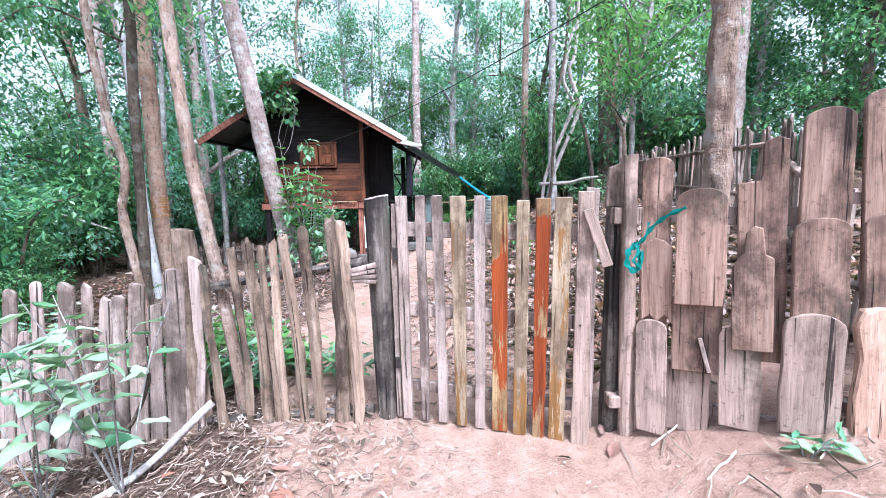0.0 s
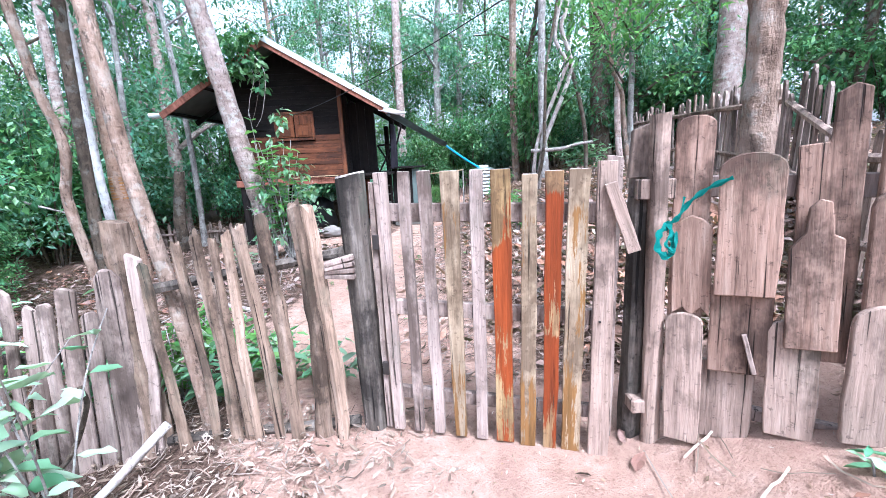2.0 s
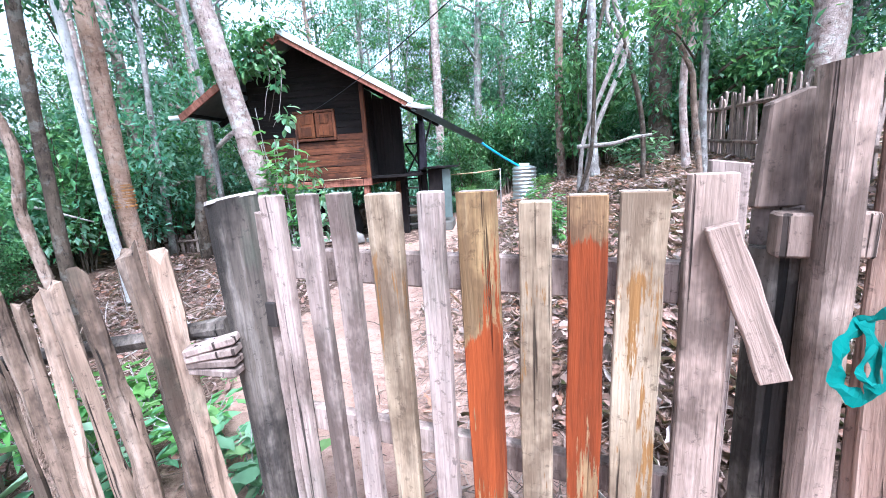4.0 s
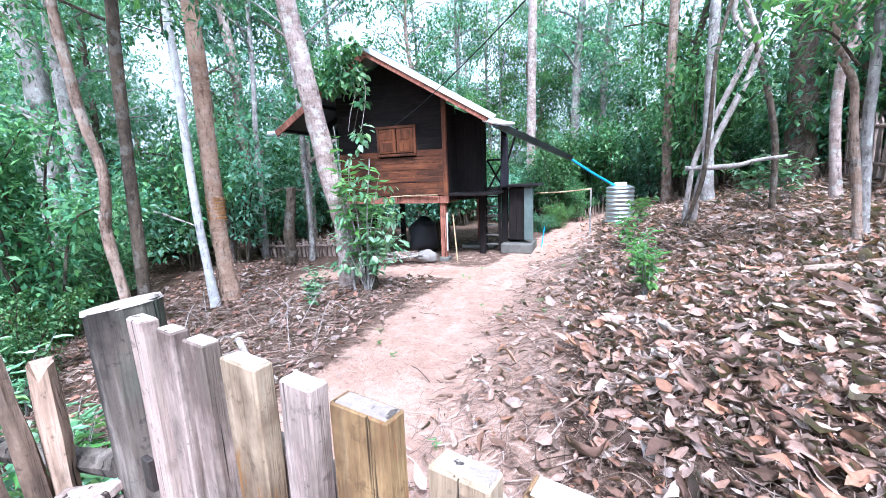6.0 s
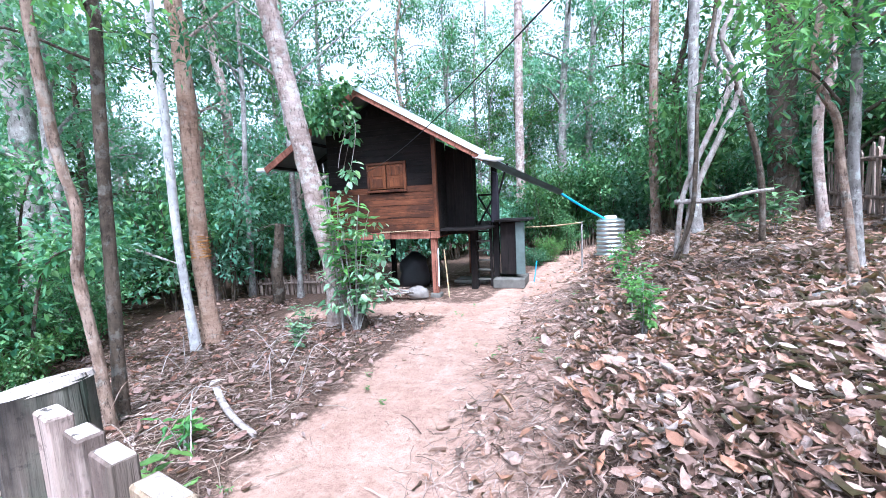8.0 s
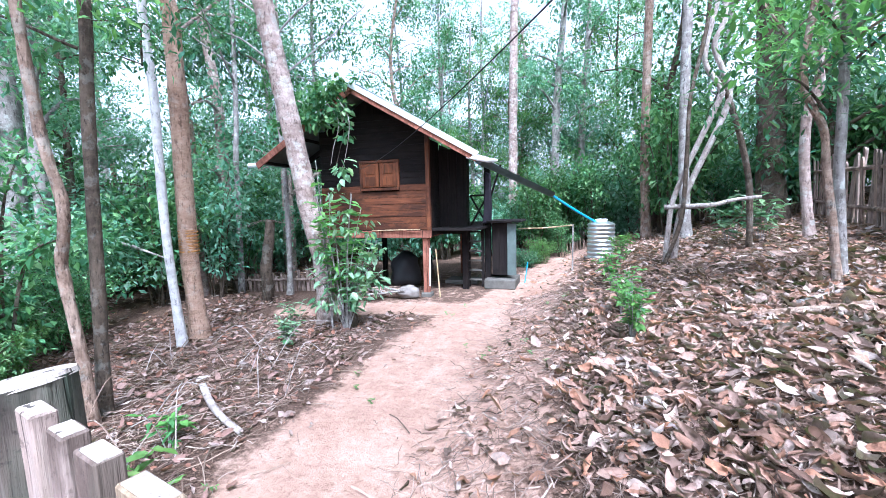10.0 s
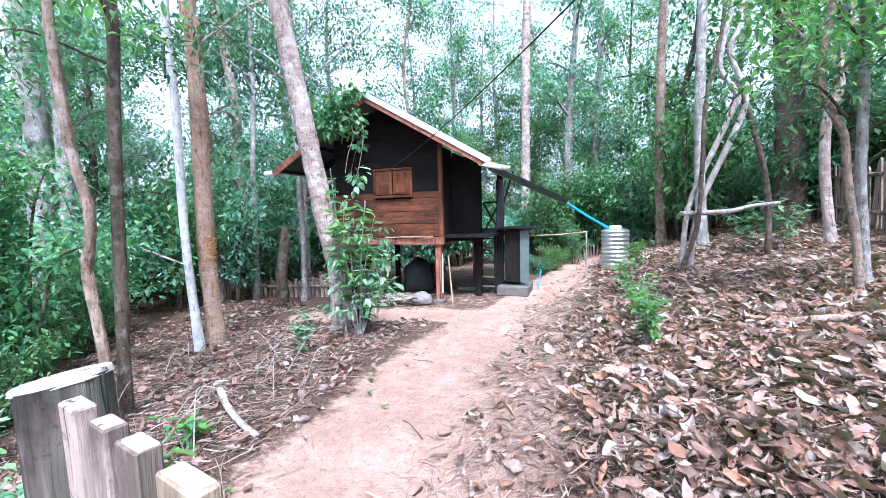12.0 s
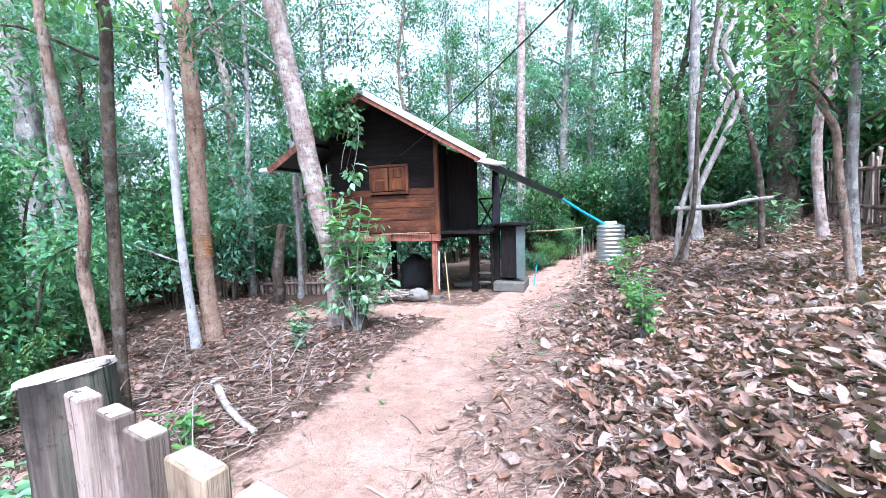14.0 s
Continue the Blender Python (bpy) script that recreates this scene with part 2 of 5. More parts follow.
M_DEAD = leaf_mat("dead_leaves", [(0.05, 0.03, 0.022), (0.52, 0.30, 0.215), (0.15, 0.088, 0.066), (0.64, 0.445, 0.365), (0.06, 0.036, 0.027), (0.52, 0.265, 0.165), (0.24, 0.14, 0.105), (0.67, 0.52, 0.45), (0.08, 0.047, 0.036), (0.57, 0.385, 0.31), (0.33, 0.20, 0.155), (0.70, 0.60, 0.55)], 0.16, 0.65, 0.22, 0.3)
# Whitish greens paint the sky's reflection onto the shrub leaves.
M_LEAFS = leaf_mat("sky_sheen_shrub_leaves", [(0.14, 0.28, 0.14), (0.33, 0.45, 0.30), (0.46, 0.56, 0.42), (0.09, 0.23, 0.12), (0.40, 0.50, 0.28)], 0.35, 0.35, 0.45)
M_STRAW = leaf_mat("straw_and_twigs", [(0.13, 0.088, 0.066), (0.31, 0.225, 0.18), (0.05, 0.033, 0.025), (0.42, 0.33, 0.28), (0.20, 0.135, 0.10)], 0.05, 0.9, 0.1)
M_TIN = plain("galvanised_roof_sheet", (0.62, 0.70, 0.72), 0.35, 0.7, 0.5, 0.25, 3)
M_FLASH = plain("pale_metal_flashing", (0.72, 0.76, 0.76), 0.45, 0.2, 0.5, 0.2, 3)
# Bluish-pale greens: haze and sky brightness of far foliage put into the colour.
M_LEAFP = leaf_mat("haze_paled_far_leaves", [(0.06, 0.19, 0.12), (0.12, 0.28, 0.19), (0.20, 0.36, 0.26), (0.32, 0.46, 0.36)], 0.5, 0.4, 0.4)
M_TINU = plain("dull_roof_underside", (0.24, 0.27, 0.255), 0.6, 0.4, 0.4, 0.4, 3)
M_TANK = plain("ribbed_steel_tank", (0.62, 0.66, 0.66), 0.3, 0.85, 0.5, 0.25, 4)
M_BLUE = plain("blue_plastic_pipe", (0.05, 0.36, 0.62), 0.4, 0, 0.5, 0.15)
M_TEAL = plain("teal_cloth_ribbon", (0.02, 0.25, 0.21), 0.7, 0, 0.3, 0.35)
M_WHITE = plain("white_plastic", (0.75, 0.76, 0.75), 0.5, 0, 0.4, 0.15)
M_BLACK = plain("black_plastic", (0.018, 0.018, 0.02), 0.6, 0, 0.3, 0.3)
M_CONC = plain("grey_concrete", (0.13, 0.12, 0.105), 0.9, 0, 0.2, 0.4)
M_IRON = plain("dark_iron", (0.06, 0.05, 0.045), 0.6, 0.6, 0.4, 0.4)
M_ROPE = plain("orange_rope", (0.40, 0.19, 0.06), 0.9, 0, 0.2, 0.4, 30)
M_SACK = plain("dirty_grey_sack", (0.22, 0.195, 0.175), 0.9, 0, 0.2, 0.4)
M_CLOTH = plain("dark_hung_cloth", (0.025, 0.022, 0.028), 0.95, 0, 0.1, 0.4)
M_BOX = plain("green_grey_sheet", (0.11, 0.14, 0.13), 0.6, 0.2, 0.4, 0.3)
M_BAMB = wood("dry_bamboo", (0.24, 0.17, 0.09), (0.45, 0.34, 0.20), (0.58, 0.47, 0.32), moss=0.0)


def ground_mat():
    m, nt, b = node_mat("forest_soil", 0.95, 0, 0.15)
    geo = nt.nodes.new("ShaderNodeNewGeometry")
    v = geo.outputs["Position"]
    at = nt.nodes.new("ShaderNodeAttribute")
    at.attribute_name = "bare"
    big, mid_, fine = nz(nt, v, 0.9, 5, 0.6), nz(nt, v, 7, 6, 0.7), nz(nt, v, 60, 5, 0.75)
    grit = nz(nt, v, 190, 2, 0.6)
    soil = ramp(nt, mid_, (0.3, (0.29, 0.165, 0.122)), (0.5, (0.44, 0.28, 0.205)), (0.72, (0.58, 0.405, 0.32)))
    soil = mix(nt, 0.35, soil, ramp(nt, big, (0.3, (0.33, 0.195, 0.148)), (0.7, (0.57, 0.40, 0.335))))
    soil = mix(nt, maths(nt, "MULTIPLY", ramp(nt, nz(nt, v, 24, 6, 0.75), (0.34, (1, 1, 1)), (0.47, (0, 0, 0))), 0.55), soil, (0.17, 0.095, 0.066))
    soil = mix(nt, maths(nt, "MULTIPLY", ramp(nt, grit, (0.33, (1, 1, 1)), (0.42, (0, 0, 0))), 0.5), soil, (0.13, 0.075, 0.052))
    humus = ramp(nt, fine, (0.3, (0.028, 0.018, 0.013)), (0.5, (0.115, 0.072, 0.052)), (0.7, (0.27, 0.18, 0.135)))
    f = maths(nt, "ADD", at.outputs["Fac"], maths(nt, "MULTIPLY", maths(nt, "SUBTRACT", mid_, 0.5), 1.1))
    col = mix(nt, ramp(nt, f, (0.38, (0, 0, 0)), (0.62, (1, 1, 1))), humus, soil)
    nt.links.new(col, b.inputs["Base Color"])
    bump(nt, b, maths(nt, "ADD", maths(nt, "ADD", mid_, maths(nt, "MULTIPLY", fine, 0.5)), maths(nt, "MULTIPLY", grit, 0.25)), 1.0, 0.045)
    return m


M_SOIL = ground_mat()


# ---- ground ----
def sstep(a, b, v):
    v = min(1.0, max(0.0, (v - a) / (b - a)))
    return v * v * (3 - 2 * v)


def path_x(y):
    return -0.95 + 0.62 * sstep(8, 15, y) + 0.12 * max(0.0, min(y, 40) - 15) + 0.85 * (1 - sstep(1.2, 4.2, y))


def track_x(y):
    """The middle of the trodden strip."""
    return -0.82 + 0.17 * max(0.0, min(y, 40) - 7.5) + 0.75 * (1 - sstep(1.2, 4.2, y))


def ground_z(x, y):
    d = x - path_x(y)
    inner = sstep(2.6, 4.4, y)
    bank = min(10.0, max(0.0, d - 0.55))
    z = -0.07 + inner * (0.30 * bank - 0.012 * bank * bank)
    z += (1 - inner) * 0.06 * max(0.0, min(bank, 4) - 0.4)
    low = min(3.0, max(0.0, -d - 0.9))
    left = sstep(2.2, 4.6, y)
    z -= 0.22 * (1 - left) * low + left * 0.07 * low
    z += 0.29 * sstep(0.72, 1.65, x) * sstep(0.2, 1.6, y) * (1 - sstep(2.3, 3.8, y))
    return z + 0.018 * max(0.0, min(y, 40) - 9) * sstep(-4, 1, d)


def surface(x, y):
    n = noise.noise(Vector((x * 0.9, y * 0.9, 3.1))) * 0.03 + noise.noise(Vector((x * 3.7, y * 3.7, 9))) * 0.014 + noise.noise(Vector((x * 12, y * 12, 5))) * 0.005
    return ground_z(x, y) + n


def bare(x, y):
    d = x - track_x(y)
    hw = 0.80 - 0.30 * sstep(6.0, 9.5, y) - 0.18 * sstep(11, 15, y)
    v = min(sstep(-hw - 0.45, -hw + 0.4, d), 1 - 0.45 * sstep(hw - 0.35, hw + 0.1, d) - 0.55 * sstep(hw + 0.2, hw + 0.7, d))
    if y < 2.7:
        v = max(v, sstep(-0.95, -0.05, x) * (1 - 0.35 * sstep(1.4, 2.2, x)) * (1 - sstep(2.2, 3.4, x)) * sstep(-7, -4, y))
    # Yard turns to dark humus near the hut: hut shade put into soil colour.
    yard = sstep(-5.3, -4.0, x) * (1 - sstep(-1.2, -0.6, x)) * sstep(7.3, 8.0, y) * (1 - 0.62 * sstep(7.9, 8.8, y)) * (1 - sstep(12, 14, y))
    return max(v, yard) * (1 - 0.8 * sstep(17, 22, y))


def axis(lo, hi, step, far):
    mid = list(np.arange(lo, hi + 1e-6, step))
    out, s, v = [], step, hi
    while v < far:
        s *= 1.35
        v += s
        out.append(v)
    inn, s, v = [], step, lo
    while v > -far:
        s *= 1.35
        v -= s
        inn.append(v)
    return inn[::-1] + mid + out


def build_ground():
    xs, ys = axis(-6.0, 5.0, 0.075, 400), axis(-0.6, 13.0, 0.075, 400)
    verts = [(x, y, surface(x, y)) for y in ys for x in xs]
    nx = len(xs)
    faces = [(j * nx + i, j * nx + i + 1, (j + 1) * nx + i + 1, (j + 1) * nx + i) for j in range(len(ys) - 1) for i in range(nx - 1)]
    me = bpy.data.meshes.new("ground")
    me.from_pydata(verts, [], faces)
    a = me.attributes.new("bare", "FLOAT", "POINT")
    a.data.foreach_set("value", [bare(v[0], v[1]) for v in verts])
    me.polygons.foreach_set("use_smooth", [True] * len(faces))
    me.materials.append(M_SOIL)
    return tagged(new("ground", me), "pinkish bare earth path between slopes of dark leaf mould", "ground", kind="structure")


build_ground()


# ---- builders ----
def thing(name, label, category, at=(0, 0, 0), group="", kind=""):
    e = new(name)
    e.empty_display_size = 0.1
    e.location = at
    return tagged(e, label, category, group, kind)


def part(name, bm, material, parent, label="", smooth=False):
    me = bpy.data.meshes.new(name)
    bm.to_mesh(me)
    bm.free()
    me.materials.append(material)
    if smooth:
        me.polygons.foreach_set("use_smooth", [True] * len(me.polygons))
    ob = new(name, me)
    ob.parent = parent
    return tagged(ob, label) if label else ob


def solo(name, bm, material, label, category, group="", kind="", smooth=False, at=(0, 0, 0)):
    ob = part(name, bm, material, None, "", smooth)
    ob.location = at
    return tagged(ob, label, category, group, kind)


def outline_bm(pts, thick, wob=0.0, seed=0, bev=0.004):
    """A board cut to an outline in x, z, with thickness in y, its edges softened."""
    bm = bmesh.new()
    front = [bm.verts.new((x, -thick / 2, z)) for x, z in pts]
    f = bm.faces.new(front)
    ret = bmesh.ops.extrude_face_region(bm, geom=[f])
    for v in ret["geom"]:
        if isinstance(v, bmesh.types.BMVert):
            v.co.y += thick
    bmesh.ops.recalc_face_normals(bm, faces=bm.faces)
    if bev:
        bmesh.ops.bevel(bm, geom=[e for e in bm.edges], offset=bev, segments=1, affect="EDGES", clamp_overlap=True)
    if wob:
        for v in bm.verts:
            p = v.co * 4 + Vector((seed * 7.3, seed * 3.1, 0))
            v.co += Vector((noise.noise(p), noise.noise(p + Vector((9, 0, 0))) * 0.8, 0)) * wob
    return bm


def box_bm(sx, sy, sz, bev=0.004, at=(0, 0, 0)):
    bm = bmesh.new()
    bmesh.ops.create_cube(bm, size=1.0)
    bmesh.ops.scale(bm, vec=(sx, sy, sz), verts=bm.verts)
    bmesh.ops.translate(bm, vec=at, verts=bm.verts)
    if bev:
        bmesh.ops.bevel(bm, geom=list(bm.edges), offset=bev, segments=1, affect="EDGES")
    return bm


def tube_bm(pts, radii, sides=10, rough=0.0, seed=0, closed=True, lump=3.0):
    """A round limb along pts, tapering through radii, with uneven girth."""
    bm = bmesh.new()
    pts = [Vector(p) for p in pts]
    rings = []
    u = None
    for i, p in enumerate(pts):
        t = (pts[min(i + 1, len(pts) - 1)] - pts[max(i - 1, 0)]).normalized()
        if u is None:
            u = t.orthogonal().normalized()
        u = (u - t * u.dot(t)).normalized()
        w = t.cross(u)
        ring = []
        for k in range(sides):
            a = 2 * math.pi * k / sides
            d = u * math.cos(a) + w * math.sin(a)
            r = radii[i]
            if rough:
                r *= 1 + rough * noise.noise(p * lump + d * 1.6 + Vector((seed * 5.1, 0, seed)))
            ring.append(bm.verts.new(p + d * r))
        rings.append(ring)
    for a, b in zip(rings, rings[1:]):
        for k in range(sides):
            bm.faces.new((a[k], a[(k + 1) % sides], b[(k + 1) % sides], b[k]))
    if closed:
        bm.faces.new(rings[0][::-1])
        bm.faces.new(rings[-1])
    return bm


def spline(pts, n):
    """Points along a smooth curve through pts."""
    P = [Vector(p) for p in pts]
    P = [P[0] * 2 - P[1]] + P + [P[-1] * 2 - P[-2]]
    out = []
    for i in range(1, len(P) - 2):
        for k in range(n):
            t = k / n
            a, b, c, d = P[i - 1 : i + 3]
            out.append(0.5 * ((2 * b) + (c - a) * t + (2 * a - 5 * b + 4 * c - d) * t * t + (3 * b - a - 3 * c + d) * t ** 3))
    out.append(P[-2])
    return out


def lerp_list(a, b, n):
    return [a + (b - a) * i / (n - 1) for i in range(n)]


LEAF6 = [(0, 0, 0), (-0.28, 0.32, 0.06), (-0.2, 0.72, 0.05), (0, 1, -0.06), (0.2, 0.72, 0.05), (0.28, 0.32, 0.06), (0, 0.5, 0.0)]
LEAF6_F = [(0, 6, 1), (1, 6, 2), (2, 6, 3), (3, 6, 4), (4, 6, 5), (5, 6, 0)]
OUT = ((0.10, 0.20), (0.30, 0.36), (0.55, 0.33), (0.78, 0.19))
LEAFN = [(0, 0, 0), (0, 1, -0.05)] + [(s * w, y, 0.05 + 0.12 * w) for y, w in OUT for s in (-1, 1)] + [(0, y, 0.0) for y, _ in OUT]
LEAFN_F = [(0, 10, 2), (0, 3, 10), (1, 8, 13), (1, 13, 9)]
for _i in range(3):
    _l, _r, _m = 2 + 2 * _i, 3 + 2 * _i, 10 + _i
    LEAFN_F += [(_l, _m, _m + 1), (_l, _m + 1, _l + 2), (_m, _r, _r + 2), (_m, _r + 2, _m + 1)]
LEAF4 = [(0, 0, 0), (-0.25, 0.5, 0.07), (0, 1, -0.05), (0.25, 0.5, 0.07)]
LEAF4_F = [(0, 2, 1), (0, 3, 2)]


def leaf_mesh(name, pos, dirs, ups, sizes, material, shape=4, curl=None):
    """One mesh of many separate leaves: base points, directions, facings and lengths, as arrays."""
    base, tris = {4: (LEAF4, LEAF4_F), 6: (LEAF6, LEAF6_F), 14: (LEAFN, LEAFN_F)}[shape]
    base = np.array(base)
    d = dirs / np.linalg.norm(dirs, axis=1, keepdims=True)
    s = np.cross(d, ups)
    s /= np.linalg.norm(s, axis=1, keepdims=True) + 1e-9
    n = np.cross(s, d)
    b = np.repeat(base[None], len(pos), 0)
    if curl is not None:
        b = b.copy()
        b[:, :, 0] *= RNG.uniform(0.25, 0.72, (len(pos), 1))
        b[:, :, 2] += curl[:, None] * (4 * (b[:, :, 1] - 0.5) ** 2 - 0.5 + 6 * b[:, :, 0] ** 2)
        b += RNG.normal(0, 0.035, b.shape)
    v = pos[:, None] + sizes[:, None, None] * (b[:, :, 0:1] * s[:, None] + b[:, :, 1:2] * d[:, None] + b[:, :, 2:3] * n[:, None])
    k = len(base)
    f = (np.arange(len(pos))[:, None, None] * k + np.array(tris)[None]).reshape(-1, 3)
    me = bpy.data.meshes.new(name)
    me.from_pydata(v.reshape(-1, 3).tolist(), [], f.tolist())
    me.materials.append(material)
    if shape == 14:
        me.polygons.foreach_set("use_smooth", [True] * len(me.polygons))
    return me


def unit(n):
    v = RNG.normal(size=(n, 3))
    return v / np.linalg.norm(v, axis=1, keepdims=True)


def crown_mesh(name, clumps, per, leaf, material, spread=0.45, droop=0.35, shape=4):
    """Leaves in sprays round the clump centres: (x, y, z, radius)."""
    P, D, U, S = [], [], [], []
    for x, y, z, r in clumps:
        k = max(6, int(per * r * r))
        o = unit(k) * (RNG.random((k, 1)) ** 0.45) * r * np.array([1, 1, 0.62])
        P.append(np.array([x, y, z]) + o)
        dd = o * 0.8 / r + unit(k) * 0.8
        dd[:, 2] -= droop
        D.append(dd)
        U.append(unit(k) * spread + np.array([0, 0, 1]))
        S.append(leaf * RNG.uniform(0.6, 1.35, k))
    return leaf_mesh(name, np.concatenate(P), np.concatenate(D), np.concatenate(U), np.concatenate(S), material, shape)


# ---- gate ----
GATE_L, GATE_R = Vector((-0.335, 2.450, 0)), Vector((0.685, 2.210, 0))
gdir = (GATE_R - GATE_L).normalized()
GYAW = math.degrees(math.atan2(gdir.y, gdir.x))


def gate_at(u, z=0.0, off=0.0):
    """A point of the gate's plane: u metres from the hinge side, off metres towards the lane."""
    return GATE_L + gdir * u + Vector((0, 0, z)) + Vector((gdir.y, -gdir.x, 0)) * off


def slat_bm(w0, w1, h, thick, seed, jag=0.006):
    r = random.Random(seed)
    n = 9
    left, right = [], []
    for i in range(n):
        t = i / (n - 1)
        w = w0 + (w1 - w0) * t
        left.append((-w / 2 + r.uniform(-1, 1) * 0.0025, h * t))
        right.append((w / 2 + r.uniform(-1, 1) * 0.0025, h * t))
    left[-1] = (left[-1][0], h + r.uniform(-jag, jag))
    right[-1] = (right[-1][0], h + r.uniform(-jag, jag))
    return outline_bm(left + right[::-1], thick, 0.003, seed, 0.0025)


gate = thing("gate", "low closed slatted wooden gate with flaking red and ochre slats", "gate", gate_at(0, -0.05))
gate.rotation_euler = (0, 0, radians(GYAW))
# u of the centre at the foot and at the top, width foot and top, foot z, top z, material
SLATS = (
    (0.038, 0.030, 0.052, 0.062, 0.00, 1.322, M_GREY),
    (0.150, 0.142, 0.047, 0.052, 0.005, 1.322, M_GREY),
    (0.255, 0.240, 0.052, 0.058, 0.005, 1.322, M_GREY),
    (0.365, 0.356, 0.055, 0.082, 0.00, 1.317, M_YELL),
    (0.475, 0.475, 0.055, 0.056, 0.00, 1.317, M_GREY),
    (0.587, 0.583, 0.080, 0.084, 0.00, 1.315, M_YRED),
    (0.695, 0.706, 0.070, 0.066, -0.01, 1.290, M_YELL),
    (0.796, 0.806, 0.062, 0.078, -0.01, 1.300, M_RED),
    (0.890, 0.905, 0.082, 0.086, -0.02, 1.304, M_YELL),
)
for i, (u0, u1, w0, w1, z0, z1, mt) in enumerate(SLATS):
    s = part("slat", slat_bm(w0, w1, z1 - z0, 0.030, i + 3, 0.0), mt, gate, {M_RED: "slat with worn red paint", M_YRED: "ochre slat flaked with red paint", M_YELL: "ochre varnished slat"}.get(mt, "grey weathered slat"))
    s.location = (u0, -0.032, z0)
    s.rotation_euler = (0, math.atan2(u1 - u0, z1 - z0), 0)
    ce = part("sawn_end", box_bm(w1 * 0.88, 0.024, 0.006, 0.001), M_CUT, s, "pale sawn end")
    ce.location = (0, 0, z1 - z0 - 0.0015)
hs = part("hinge_strip", slat_bm(0.026, 0.026, 1.28, 0.03, 40), M_GREY, gate)
hs.location = (-0.022, -0.02, 0.0)
stile = part("latch_stile", slat_bm(0.088, 0.076, 1.36, 0.035, 41), M_PALE, gate, "pale grey latch stile")
stile.location = (1.012, -0.036, -0.03)
stile2 = part("back_stile", slat_bm(0.06, 0.06, 1.29, 0.03, 42), M_GREY, gate)
stile2.location = (1.045, 0.012, 0.06)
latch = part("latch_strip", slat_bm(0.048, 0.05, 0.30, 0.022, 43), M_PALE, gate)
latch.location = (1.120, -0.068, 0.965)
latch.rotation_euler = (0, radians(-20), 0)
for z, h in ((1.135, 0.085), (0.665, 0.075), (0.200, 0.065)):
    rl = part("rail", box_bm(1.04, 0.032, h, 0.004, (0.52, 0, 0)), M_GREY, gate)
    rl.location = (0.0, 0.004, z)
    rl.rotation_euler = (0, radians(0.9), 0)
for z in (0.35, 1.0):
    hg = part("hinge", box_bm(0.03, 0.012, 0.07, 0.002), M_IRON, gate, "rusty iron hinge")
    hg.location = (-0.008, -0.052, z)
knots = part("nail", tube_bm([(0, 0, 0), (0, -0.006, 0)], [0.006, 0.005], 6), M_IRON, gate)
knots.location = (1.0, -0.055, 0.65)


# ---- fence ----
def fence_y(x):
    if x < 0.8:
        return 2.40
    return 2.17 - 0.6 * (x - 1.0) if x < 1.5 else 1.87 - 0.3 * (x - 1.5)


def fence_yaw(x):
    return 0.0 if x < 0.8 else math.atan(-0.6) if x < 1.5 else math.atan(-0.3)


def round_post(name, x, y, z0, z1, r0, r1, mt, label, lean=(0, 0), slant=0.0, seed=0, rough=0.18):
    e = thing(name, label, "post", (x, y, z0))
    n = 10
    pts = [(lean[0] * i / n, lean[1] * i / n, (z1 - z0) * i / n) for i in range(n + 1)]
    bm = tube_bm(pts, lerp_list(r0, r1, n + 1), 14, rough, seed)
    for v in bm.verts:
        if v.co.z > z1 - z0 - 0.01:
            v.co.z += slant * (v.co.x - lean[0])
    part("post", bm, mt, e, smooth=False)
    return e


round_post("gate_post", -0.435, 2.475, -0.30, 1.265, 0.062, 0.070, M_DARKW, "dark mossy round gate post with a sawn top", (-0.03, 0.0), 0.18, 2, 0.10)
bm = tube_bm([(0, 0, -0.006), (0, 0, 0.004)], [0.072, 0.069], 14, 0.06, 2)
cut = part("sawn_top", bm, M_CUT, bpy.data.objects["gate_post"], "pale sawn end grain")
cut.location = (-0.031, 0, 1.568)
cut.rotation_euler = (0, -math.atan(0.18), 0)
round_post("gate_post", 0.845, 2.30, -0.35, 1.12, 0.055, 0.050, M_DARKW, "dark rotting latch post beside the gate", (-0.01, 0), 0, 8, 0.2)
round_post("fence_post", 0.905, 2.215, -0.30, 1.455, 0.038, 0.040, M_PALE, "pale round fence post with a worn top", (-0.045, 0.0), 0.1, 12, 0.2)
round_post("fence_post", -1.63, 2.44, -0.45, 1.10, 0.075, 0.055, M_PICK, "split grey stump post of the picket fence", (0.03, 0.0), -0.15, 14, 0.5)

rightf = thing("plank_fence", "tall fence of overlapping bleached planks with rounded tops", "fence", (1.4, 1.95, 0))


def place_board(bm, mt, x0, z0, x1, z1, layer, parent, name="plank", label=""):
    ob = part(name, bm, mt, parent, label)
    a = fence_yaw(x0)
    off = Vector((math.sin(a), -math.cos(a), 0)) * (0.028 * layer)
    p = Vector((x0, fence_y(x0), z0)) + off - Vector(parent.location)
    ob.location = p
    run = (x1 - x0) / math.cos(a)
    ob.rotation_euler = Euler((radians(-1.0 * (layer == 2)), math.atan2(run, z1 - z0), a))
    return ob


NB = [0]


